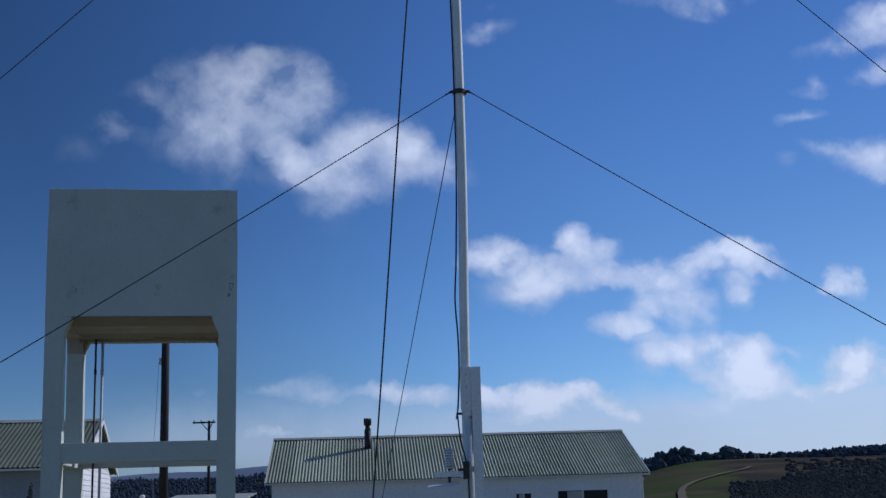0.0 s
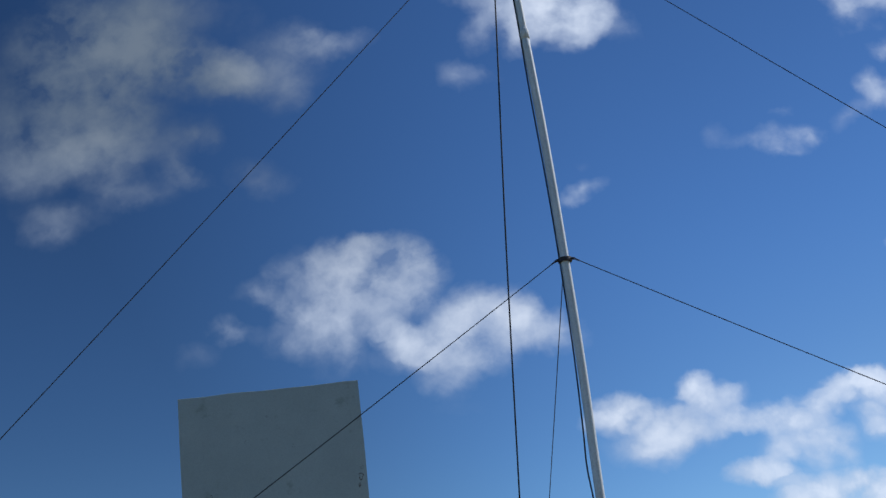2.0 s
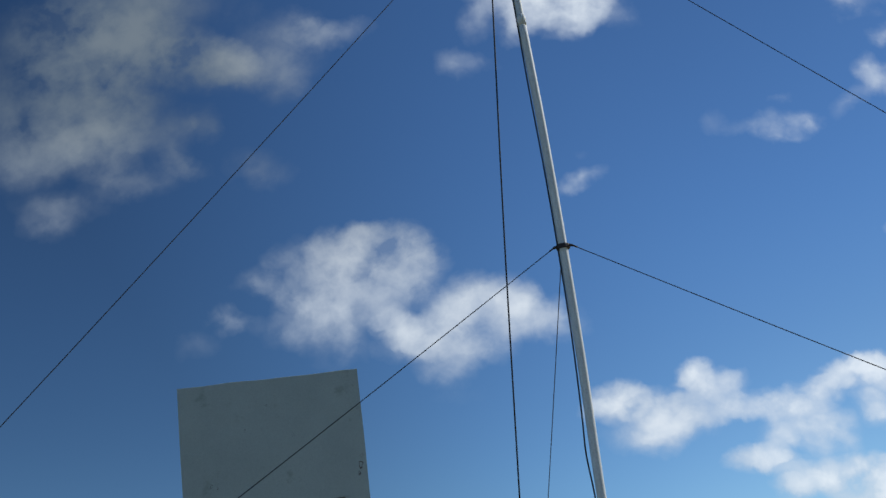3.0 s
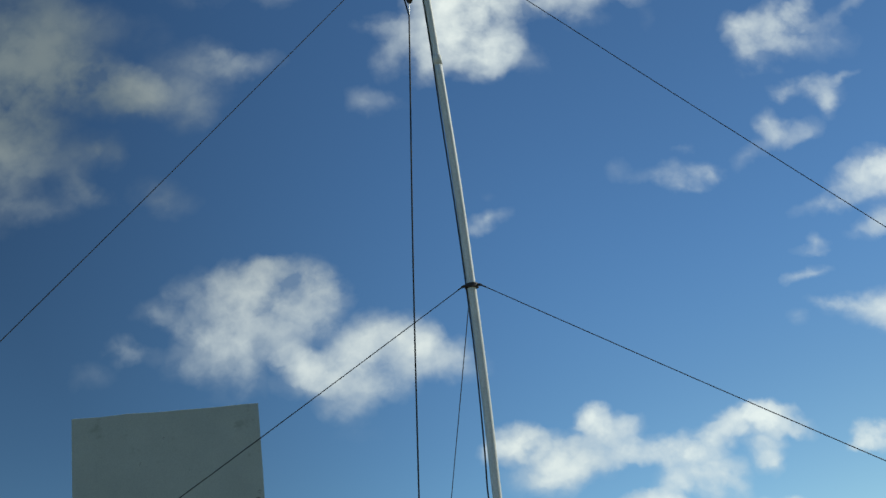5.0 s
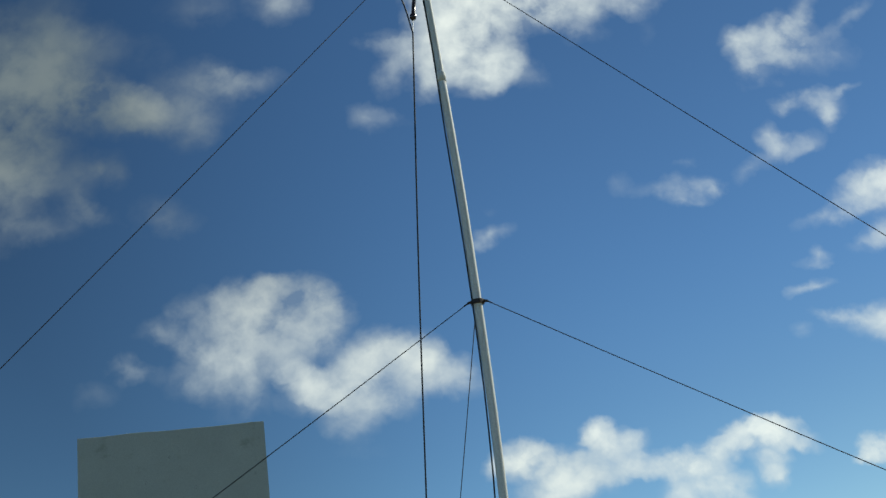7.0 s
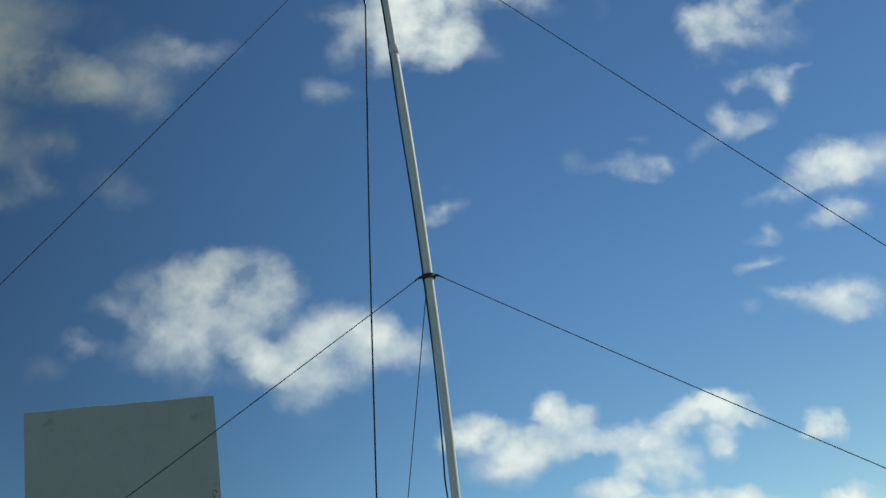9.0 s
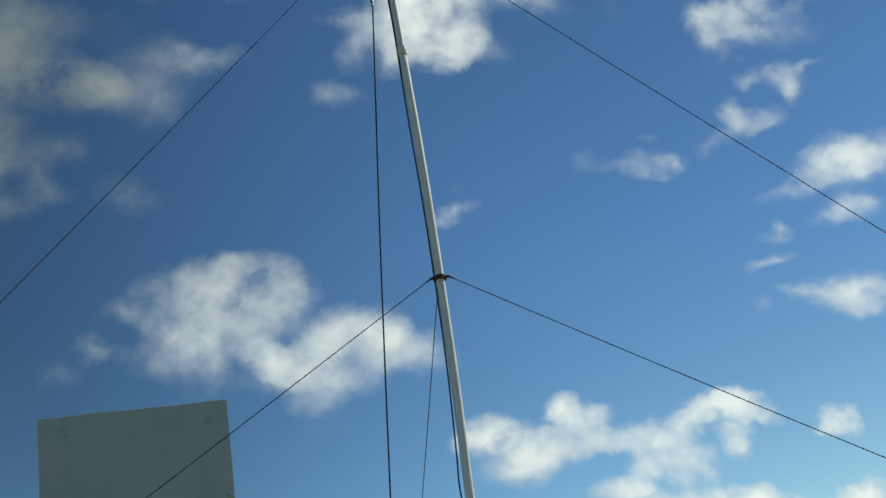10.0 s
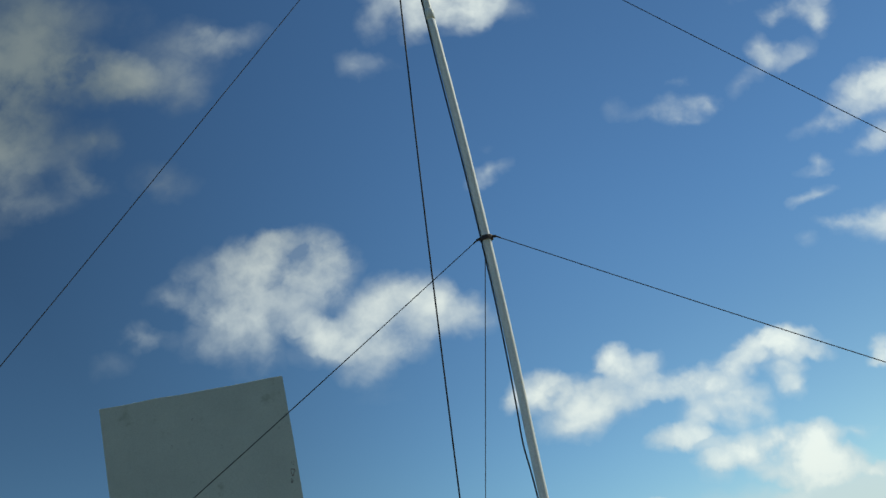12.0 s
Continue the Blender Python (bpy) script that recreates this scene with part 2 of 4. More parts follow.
billow = wnoise(ruffled(plane, 14.0, 0.035), 13.0, 6.0, 0.54).outputs["Fac"]
curl = wnoise(ruffled(plane, 40.0, 0.020), 46.0, 5.0, 0.50).outputs["Fac"]
soft = wnoise(plane, 7.0, 4.0, 0.5).outputs["Fac"]
feathered = wmath("MULTIPLY", heap, wsmooth(heap, 0.0, 0.80, 0.30, 1.0))
uneven = wmath("MAXIMUM", wmath("MULTIPLY_ADD", billow, 4.8, wmath("MULTIPLY_ADD", curl, 1.9, -2.28)), 0.24)
body = wmath("MAXIMUM", wmath("SUBTRACT", wmath("MULTIPLY", feathered, uneven), 0.02), 0.0)
thick = wmath("MULTIPLY", body, -1.1)
veil = wmath("MAXIMUM", wmath("SUBTRACT", 1.0, wmath("EXPONENT", thick)), wsmooth(haze, 0.0, 0.8, 0.0, 0.70))
# elsewhere in the sky the same broken cumulus goes on
far_noise = wsmooth(wnoise(way, 3.2, 8.0, 0.6).outputs["Fac"], 0.55, 0.75)
in_front = wsmooth(sep.outputs[1], 0.60, 0.75)
mask = wmath("ADD", wmath("MULTIPLY", veil, in_front), wmath("MULTIPLY", far_noise, wmath("SUBTRACT", 1.0, in_front)), clamp=True)
mask = wmath("MULTIPLY", mask, wsmooth(sep.outputs[2], -0.02, 0.03))
mask = wmath("MULTIPLY", mask, 0.95)

sky = wn.new("ShaderNodeTexSky")
sky.sky_type, sky.sun_disc = "NISHITA", False
sky.sun_elevation, sky.sun_rotation = radians(SUN_EL), radians(SUN_AZ)
sky.air_density, sky.dust_density, sky.ozone_density, sky.altitude = 1.0, 0.15, 2.6, 50

# both the air and the clouds shine more towards the sun
to_sun = Vector((math.sin(radians(SUN_AZ)) * math.cos(radians(SUN_EL)), math.cos(radians(SUN_AZ)) * math.cos(radians(SUN_EL)), math.sin(radians(SUN_EL))))
near_sun = wnode("ShaderNodeVectorMath", "DOT_PRODUCT", way, tuple(to_sun)).outputs["Value"]


def tinted(colour, factor, tone):
    """colour times factor times a fixed tone."""
    n = wn.new("ShaderNodeMix")
    n.data_type, n.blend_type = "RGBA", "MULTIPLY"
    n.inputs[0].default_value = 1.0
    wl.new(colour, n.inputs[6])
    n.inputs[7].default_value = (*tone, 1)
    s = wnode("ShaderNodeVectorMath", "SCALE", n.outputs[2])
    wl.new(factor, s.inputs["Scale"])
    return s.outputs[0]


away = wmath("MULTIPLY", near_sun, -1.0)
lower = wmath("MULTIPLY", sep.outputs[2], -1.0)
high = wmath("MULTIPLY", wsmooth(sep.outputs[2], 0.05, 0.60, 1.12, 0.84), wsmooth(sep.outputs[2], 0.0, 0.24, 1.28, 1.0))
air = tinted(sky.outputs[0], wmath("MULTIPLY", high, wmath("MAXIMUM", wsmooth(near_sun, 0.22, 0.68, 0.42, 0.82), wsmooth(away, -0.1, 0.5, 0.46, 0.95))), (0.54, 0.75, 1.0))
# the air pales towards the sun and the horizon below it
glare = wn.new("ShaderNodeMix")
glare.data_type = "RGBA"
wl.new(wmath("MULTIPLY", wsmooth(near_sun, 0.45, 0.78), wsmooth(lower, -0.36, -0.06)), glare.inputs[0])
wl.new(air, glare.inputs[6])
wl.new(tinted(air, wmath("ADD", 0.90, 0.0), (1.20, 1.02, 0.86)), glare.inputs[7])
# thick parts of a cloud are grey underneath, thin edges shine
shade = wsmooth(wmath("ADD", body, wmath("MULTIPLY_ADD", soft, 2.4, -1.2)), 0.4, 2.6)
white = wn.new("ShaderNodeMix")
white.data_type = "RGBA"
wl.new(shade, white.inputs[0])
white.inputs[6].default_value, white.inputs[7].default_value = (6.3, 6.5, 6.8, 1), (8.3, 8.3, 8.2, 1)
cloud_light = tinted(white.outputs[2], wmath("MULTIPLY", wsmooth(sep.outputs[2], 0.0, 0.14, 0.80, 1.0), wmath("MAXIMUM", wmath("MAXIMUM", wsmooth(near_sun, 0.42, 0.62, 0.17, 1.0), wsmooth(lower, -0.47, -0.27, 0.16, 0.92)), wsmooth(away, -0.1, 0.5, 0.15, 1.0))), (1.0, 0.985, 0.975))
mixed = wn.new("ShaderNodeMix")
mixed.data_type = "RGBA"
wl.new(mask, mixed.inputs[0])
wl.new(glare.outputs[2], mixed.inputs[6])
wl.new(wnode("ShaderNodeVectorMath", "ADD", cloud_light, (0.45, 0.80, 1.12)).outputs[0], mixed.inputs[7])
back = wn.new("ShaderNodeBackground")
back.inputs["Strength"].default_value = 0.10
wl.new(mixed.outputs[2], back.inputs["Color"])
wl.new(back.outputs[0], wn.new("ShaderNodeOutputWorld").inputs[0])

sun = new("sun", bpy.data.lights.new("sun", "SUN"))
sun.data.energy, sun.data.angle, sun.data.color = 3.2, radians(0.53), (1.0, 0.95, 0.87)
sun.matrix_world = look(to_sun * 60, (0, 0, 0))


# ---- materials ----
def material(name, base, other=None, rough=0.7, metal=0.0, big=1.5, fine=40.0, bump=0.15, spread=0.5, random_tone=0.0, third=None, third_at=0.62, depth=0.01, gloss=0.25):
    """A surface of two or three tones mixed by a coarse and a fine noise, in metres, with fine relief."""
    mat = bpy.data.materials.new(name)
    mat.use_nodes = True
    nt = mat.node_tree
    bsdf = nt.nodes["Principled BSDF"]
    bsdf.inputs["Roughness"].default_value, bsdf.inputs["Metallic"].default_value = rough, metal
    bsdf.inputs["Specular IOR Level"].default_value = gloss
    other = other or tuple(c * 0.75 for c in base)
    geo = nt.nodes.new("ShaderNodeNewGeometry")

    def noise_of(scale, detail, r):
        n = nt.nodes.new("ShaderNodeTexNoise")
        n.inputs["Scale"].default_value, n.inputs["Detail"].default_value, n.inputs["Roughness"].default_value = scale, detail, r
        nt.links.new(geo.outputs["Position"], n.inputs["Vector"])
        return n.outputs["Fac"]

    def band(x, lo, hi):
        m = nt.nodes.new("ShaderNodeMapRange")
        m.interpolation_type = "SMOOTHSTEP"
        m.inputs[1].default_value, m.inputs[2].default_value = lo, hi
        nt.links.new(x, m.inputs[0])
        return m.outputs[0]

    def mix(fac, a, b, blend="MIX"):
        m = nt.nodes.new("ShaderNodeMix")
        m.data_type, m.blend_type = "RGBA", blend
        for v, i in ((fac, 0), (a, 6), (b, 7)):
            if isinstance(v, (float, int)):
                m.inputs[i].default_value = v
            elif isinstance(v, tuple):
                m.inputs[i].default_value = (*v, 1)
            else:
                nt.links.new(v, m.inputs[i])
        return m.outputs[2]

    coarse, grain = noise_of(big, 6, 0.6), noise_of(fine, 4, 0.6)
    col = mix(band(coarse, 0.5 - spread / 2, 0.5 + spread / 2), base, other)
    if third:
        col = mix(band(noise_of(big * 2.7, 8, 0.65), third_at, third_at + 0.12), col, third)
    col = mix(band(grain, 0.3, 0.75), col, mix(0.35, col, (0.5, 0.5, 0.5), "MULTIPLY"))
    if random_tone:
        info = nt.nodes.new("ShaderNodeObjectInfo")
        r = nt.nodes.new("ShaderNodeMapRange")
        r.inputs[3].default_value, r.inputs[4].default_value = 1 - random_tone, 1 + random_tone
        nt.links.new(info.outputs["Random"], r.inputs[0])
        rgb = nt.nodes.new("ShaderNodeCombineColor")
        for i in range(3):
            nt.links.new(r.outputs[0], rgb.inputs[i])
        col = mix(1.0, col, rgb.outputs[0], "MULTIPLY")
    nt.links.new(col, bsdf.inputs["Base Color"])
    if bump:
        b = nt.nodes.new("ShaderNodeBump")
        b.inputs["Strength"].default_value, b.inputs["Distance"].default_value = bump, depth
        nt.links.new(grain, b.inputs["Height"])
        nt.links.new(b.outputs[0], bsdf.inputs["Normal"])
    return mat


def fields(name, green, brown, tawny):
    """Far grassland: a green meadow, then rough brown fields past an uneven hedge line, each mottled."""
    mat = material(name, green, tuple(c * 1.25 for c in green), 0.95, big=0.02, fine=0.6, bump=0.5, depth=0.1, gloss=0.0)
    nt = mat.node_tree
    bsdf = nt.nodes["Principled BSDF"]
    meadow = bsdf.inputs["Base Color"].links[0].from_socket
    geo = nt.nodes.new("ShaderNodeNewGeometry")
    xyz = nt.nodes.new("ShaderNodeSeparateXYZ")
    nt.links.new(geo.outputs["Position"], xyz.inputs[0])

    def noisy(scale, detail):
        n = nt.nodes.new("ShaderNodeTexNoise")
        n.inputs["Scale"].default_value, n.inputs["Detail"].default_value = scale, detail
        nt.links.new(geo.outputs["Position"], n.inputs["Vector"])
        return n.outputs["Fac"]

    def calc(op, a, b, c=0.0):
        n = nt.nodes.new("ShaderNodeMath")
        n.operation = op
        for i, v in enumerate((a, b, c)):
            if isinstance(v, float):
                n.inputs[i].default_value = v
            else:
                nt.links.new(v, n.inputs[i])
        return n.outputs[0]

    def step(x, lo, hi):
        n = nt.nodes.new("ShaderNodeMapRange")
        n.interpolation_type = "SMOOTHSTEP"
        n.inputs[1].default_value, n.inputs[2].default_value = lo, hi
        nt.links.new(x, n.inputs[0])
        return n.outputs[0]

    def blend(fac, a, b):
        n = nt.nodes.new("ShaderNodeMix")
        n.data_type = "RGBA"
        nt.links.new(fac, n.inputs[0])
        for i, v in ((6, a), (7, b)):
            if isinstance(v, tuple):
                n.inputs[i].default_value = (*v, 1)
            else:
                nt.links.new(v, n.inputs[i])
        return n.outputs[2]

    rough = blend(step(noisy(0.035, 7.0), 0.42, 0.62), brown, tawny)
    past = calc("MULTIPLY_ADD", xyz.outputs[1], -0.205, xyz.outputs[0])
    past = calc("MULTIPLY_ADD", noisy(0.03, 5.0), 26.0, past)
    far = calc("MULTIPLY_ADD", noisy(0.02, 5.0), 90.0, xyz.outputs[1])
    mottled = blend(step(noisy(0.05, 6.0), 0.45, 0.68), meadow, tawny)
    col = blend(step(past, 14.0, 20.0), mottled, rough)
    nt.links.new(blend(step(far, 440.0, 470.0), col, brown), bsdf.inputs["Base Color"])
    return mat


M = dict(
    tank=material("weathered_render", (0.56, 0.60, 0.54), (0.49, 0.53, 0.48), 0.9, big=1.2, fine=90, bump=0.06, spread=0.45, third=(0.40, 0.43, 0.37), third_at=0.60),
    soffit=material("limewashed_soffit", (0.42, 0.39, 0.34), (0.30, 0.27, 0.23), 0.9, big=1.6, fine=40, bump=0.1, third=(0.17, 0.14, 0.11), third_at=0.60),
    brown_soffit=material("brown_limewash", (0.29, 0.255, 0.20), (0.22, 0.19, 0.15), 0.9, big=1.8, fine=40, bump=0.1, third=(0.40, 0.36, 0.30), third_at=0.62),
    stain=material("stained_render", (0.26, 0.25, 0.22), (0.20, 0.20, 0.18), 0.95, big=12, fine=60),
    mould=material("mouldy_limewash", (0.20, 0.16, 0.10), (0.12, 0.10, 0.07), 0.95, big=14, fine=60),
    rust=material("rust", (0.14, 0.07, 0.04), (0.08, 0.05, 0.04), 0.9, big=20, fine=120),
    mast=material("galvanised_pipe", (0.84, 0.84, 0.79), (0.74, 0.75, 0.71), 0.6, 0.0, big=6, fine=80, bump=0.05),
    post=material("painted_steel_channel", (0.84, 0.85, 0.82), (0.75, 0.77, 0.75), 0.55, 0.0, big=5, fine=60, bump=0.08),
    black=material("black_cable", (0.018, 0.018, 0.02), (0.03, 0.03, 0.032), 0.55, big=30, fine=200, bump=0.05),
    steel_rope=material("steel_guy_wire", (0.09, 0.09, 0.095), (0.05, 0.05, 0.055), 0.5, 0.6, big=20, fine=300, bump=0.1),
    dark_iron=material("dark_iron", (0.05, 0.045, 0.045), (0.09, 0.07, 0.06), 0.6, 0.5, big=30, fine=150),
    brown_glaze=material("brown_glazed_insulator", (0.05, 0.03, 0.025), (0.035, 0.02, 0.018), 0.25, big=30, fine=200, bump=0.02, gloss=0.5),
    white_plastic=material("white_plastic", (0.75, 0.76, 0.76), (0.66, 0.67, 0.66), 0.4, big=12, fine=100, bump=0.03),
    pvc=material("grey_pvc_pipe", (0.55, 0.56, 0.55), (0.45, 0.46, 0.46), 0.45, big=5, fine=60, bump=0.03),
    roof=material("weathered_corrugated_iron", (0.285, 0.32, 0.205), (0.36, 0.385, 0.275), 0.7, 0.0, big=0.9, fine=14, bump=0.1, random_tone=0.2, third=(0.22, 0.17, 0.12), third_at=0.68),
    moss_roof=material("mossy_corrugated_iron", (0.105, 0.125, 0.085), (0.14, 0.16, 0.11), 0.8, 0.0, big=0.9, fine=14, bump=0.1, random_tone=0.10, third=(0.24, 0.25, 0.20), third_at=0.70),
    # Shade on the left house's front wall is painted in as grey.
    shaded_wall=material("shade_darkened_wall", (0.34, 0.36, 0.37), (0.28, 0.30, 0.31), 0.8, big=0.8, fine=20, bump=0.15),
    ridge=material("ridge_flashing", (0.40, 0.42, 0.37), (0.30, 0.32, 0.28), 0.6, 0.0, big=2, fine=30),
    wall=material("painted_wall", (0.80, 0.81, 0.80), (0.72, 0.74, 0.74), 0.8, big=0.8, fine=20, bump=0.15),
    board=material("white_weatherboard", (0.78, 0.77, 0.73), (0.68, 0.67, 0.64), 0.7, big=2, fine=30, bump=0.2, random_tone=0.06),
    trim=material("white_painted_trim", (0.74, 0.74, 0.71), (0.62, 0.62, 0.60), 0.6, big=3, fine=40),
    glass=material("dark_window_glass", (0.02, 0.025, 0.03), (0.03, 0.035, 0.04), 0.05, big=1, fine=5, bump=0.0, gloss=0.5),
    curtain=material("pale_curtain", (0.50, 0.47, 0.42), (0.40, 0.38, 0.35), 0.9, big=4, fine=60),
    wood_pole=material("creosoted_pole", (0.045, 0.038, 0.032), (0.03, 0.026, 0.024), 0.85, big=3, fine=50, bump=0.4),
    flue=material("sooty_flue", (0.035, 0.034, 0.035), (0.06, 0.055, 0.05), 0.6, 0.4, big=6, fine=60),
    grass=fields("meadow", (0.066, 0.080, 0.036), (0.050, 0.048, 0.040), (0.095, 0.080, 0.055)),
    # Unseen near ground, made pale to bounce light onto the tank's underside.
    bounce_grass=material("bounce_grass", (0.26, 0.23, 0.13), (0.20, 0.19, 0.10), 0.95, big=0.3, fine=8, bump=0.5, third=(0.13, 0.14, 0.06), third_at=0.58, depth=0.03, gloss=0.0),
    # Blue haze of distance is painted into the far hills' colour.
    hazed_hills=material("haze_tinted_hills", (0.13, 0.17, 0.24), (0.17, 0.21, 0.27), 0.95, big=0.004, fine=0.03, bump=0.2, depth=0.5, gloss=0.0),
    earth=material("dirt_track", (0.20, 0.17, 0.13), (0.16, 0.135, 0.10), 0.95, big=0.2, fine=2, bump=0.3, gloss=0.0),
    # Haze is painted into both foliage colours as blue, most in the distant one.
    leaf=material("dark_foliage", (0.060, 0.074, 0.084), (0.075, 0.086, 0.086), 0.9, big=0.15, fine=1.5, bump=0.6, depth=0.2, gloss=0.0),
    hazed_leaf=material("haze_tinted_foliage", (0.050, 0.066, 0.090), (0.062, 0.076, 0.092), 0.9, big=0.02, fine=0.4, bump=0.3, depth=0.2, gloss=0.0),
    brush=material("dry_dark_brushwood", (0.066, 0.069, 0.066), (0.088, 0.082, 0.070), 0.9, big=0.12, fine=1.8, bump=0.6, depth=0.2, gloss=0.0),
    bark=material("bark", (0.08, 0.065, 0.05), (0.05, 0.04, 0.03), 0.9, big=3, fine=30, bump=0.4),
    white_paint=material("white_paint", (0.78, 0.78, 0.77), (0.70, 0.70, 0.69), 0.5, big=4, fine=40),
)


# ---- builders ----
def mesh_of(name, bm, mat, smooth=False):
    me = bpy.data.meshes.new(name)
    bm.normal_update()
    bm.to_mesh(me)
    bm.free()
    me.materials.append(mat)
    if smooth:
        for p in me.polygons:
            p.use_smooth = True
    return me


def part(name, bm, mat, parent=None, label="", smooth=False, at=None):
    """One mesh object, under a thing or a part."""
    ob = new(name, mesh_of(name, bm, mat, smooth))
    if parent is not None:
        ob.parent = parent
    if at is not None:
        ob.matrix_local = at
    return tagged(ob, label)


def thing(name, m, label, category, group="", kind=""):
    ob = new(name)
    ob.matrix_world = m
    return tagged(ob, label, category, group, kind)


def box(bm, x0, x1, y0, y1, z0, z1, bevel=0.0):
    m = Matrix.LocRotScale(((x0 + x1) / 2, (y0 + y1) / 2, (z0 + z1) / 2), None, (x1 - x0, y1 - y0, z1 - z0))
    vs = bmesh.ops.create_cube(bm, size=1.0, matrix=m)["verts"]
    if bevel:
        bmesh.ops.bevel(bm, geom=list({e for v in vs for e in v.link_edges}), offset=bevel, segments=2, affect="EDGES", profile=0.6)
    return bm


def boxed(*a, bevel=0.0):
    return box(bmesh.new(), *a, bevel=bevel)


def prism(bm, outline, y0, y1):
    """A flat outline in x and z, drawn out from y0 to y1."""
    a = [bm.verts.new((x, y0, z)) for x, z in outline]
    b = [bm.verts.new((x, y1, z)) for x, z in outline]
    bm.faces.new(a[::-1]), bm.faces.new(b)
    for i in range(len(a)):
        j = (i + 1) % len(a)
        bm.faces.new((a[i], a[j], b[j], b[i]))
    bmesh.ops.recalc_face_normals(bm, faces=bm.faces)
    return bm


def tube(bm, points, radius, sides=10, cap=True):
    """A round bar along points; radius is one number or one a point."""
    pts = [Vector(p) for p in points]
    rad = radius if isinstance(radius, (list, tuple)) else [radius] * len(pts)
    rings = []
    for i, p in enumerate(pts):
        d = (pts[min(i + 1, len(pts) - 1)] - pts[max(i - 1, 0)]).normalized()
        side = d.cross(Vector((0, 1, 0)) if abs(d.y) < 0.9 else Vector((1, 0, 0))).normalized()
        up = side.cross(d)
        rings.append([bm.verts.new(p + (side * math.cos(k * math.tau / sides) + up * math.sin(k * math.tau / sides)) * rad[i]) for k in range(sides)])
    for r, s in zip(rings, rings[1:]):
        for k in range(sides):
            bm.faces.new((r[k], r[(k + 1) % sides], s[(k + 1) % sides], s[k]))
    if cap:
        bm.faces.new(rings[0][::-1]), bm.faces.new(rings[-1])
    bmesh.ops.recalc_face_normals(bm, faces=bm.faces)
    return bm


def tubed(points, radius, sides=10):
    return tube(bmesh.new(), points, radius, sides)


def curve_through(points, n=8):
    """Points on a smooth curve through the given ones."""
    p = [Vector(q) for q in points]
    p = [p[0] * 2 - p[1]] + p + [p[-1] * 2 - p[-2]]
    out = []
    for a, b, c, d in zip(p, p[1:], p[2:], p[3:]):
        for k in range(n):
            t = k / n
            out.append(0.5 * ((2 * b) + (c - a) * t + (2 * a - 5 * b + 4 * c - d) * t * t + (3 * b - a - 3 * c + d) * t ** 3))
    return out + [p[-2]]


# ---- ground: one sheet out to the hills ----
def smooth01(x):
    x = min(max(x, 0.0), 1.0)
    return x * x * (3 - 2 * x)


def height(x, y):
    """The lie of the land: level round the buildings, rising to meadows on the right and to wooded hills far off."""
    r, az = math.hypot(x, y), math.degrees(math.atan2(x, y))
    right = smooth01((az - 4) / 8) * smooth01((70 - az) / 20)
    h = 11.0 * right * smooth01((r - 95) / 330) * (1 + 0.10 * noise.noise((x * 0.02, y * 0.02, 3)))
    hills = 30 + 14 * noise.noise((az * 0.11, 0.5, 0)) + 6 * noise.noise((az * 0.5, 2.5, 0)) - 2 * smooth01((az - 6) / 14)
    h += hills * smooth01((r - 480) / 900) * (0.82 + 0.18 * smooth01((r - 1500) / 600))
    h += (30 + 42 * smooth01((2 - az) / 8)) * smooth01((r - 2100) / 1200) * (0.7 + 0.5 * noise.noise((az * 0.08, 7.5, 0)))
    h += 5 * smooth01((r - 300) / 500) * noise.noise((x * 0.006, y * 0.006, 1))
    return h


def land():
    bm = bmesh.new()
    radii = [0, 3, 6, 12, 20, 30, 45, 60, 80] + [80 + 12 * k for k in range(1, 36)] + [520 + 45 * k for k in range(1, 32)] + [1950 + 120 * k for k in range(1, 20)]
    angles = []
    a = -180.0
    while a < 180 - 1e-6:
        angles.append(a)
        a += 0.5 if -40 <= a < 40 else 3.0
    centre = bm.verts.new((0, 0, 0))
    last = None
    for r in radii[1:]:
        ring = [bm.verts.new((r * math.sin(radians(t)), r * math.cos(radians(t)), height(r * math.sin(radians(t)), r * math.cos(radians(t))))) for t in angles]
        n = len(ring)
        for i in range(n):
            j = (i + 1) % n
            if last:
                bm.faces.new((last[i], last[j], ring[j], ring[i]))
            else:
                bm.faces.new((centre, ring[j], ring[i]))
        last = ring
    bmesh.ops.recalc_face_normals(bm, faces=bm.faces)
    return bm


ground = part("ground", land(), M["grass"], smooth=True)
ground.data.materials.append(M["bounce_grass"])
ground.data.materials.append(M["hazed_hills"])
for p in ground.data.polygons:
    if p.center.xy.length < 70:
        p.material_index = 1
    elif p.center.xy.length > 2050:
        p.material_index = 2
tagged(ground, "rough grassland rising to a green meadow and hills", "ground", kind="structure")


def track():
    bm = bmesh.new()
    line = curve_through([(24, 125, 0), (30, 158, 0), (35, 184, 0), (39.1, 200, 0), (43.2, 212, 0), (48.6, 225, 0), (56, 245, 0), (61, 258, 0), (69, 280, 0)], 8)
    rows = []
    for i, p in enumerate(line):
        d = (line[min(i + 1, len(line) - 1)] - line[max(i - 1, 0)]).normalized()
        s = Vector((d.y, -d.x, 0)) * (0.5 + 0.2 * noise.noise(p * 0.05))
        rows.append([bm.verts.new((q.x, q.y, height(q.x, q.y) + 0.25)) for q in (p - s, p, p + s)])
    for a, b in zip(rows, rows[1:]):
        for k in range(2):
            bm.faces.new((a[k], a[k + 1], b[k + 1], b[k]))
    bmesh.ops.recalc_face_normals(bm, faces=bm.faces)
    return bm


tagged(part("dirt_track", track(), M["earth"]), "pale dirt track winding up the meadow", "track", kind="structure")


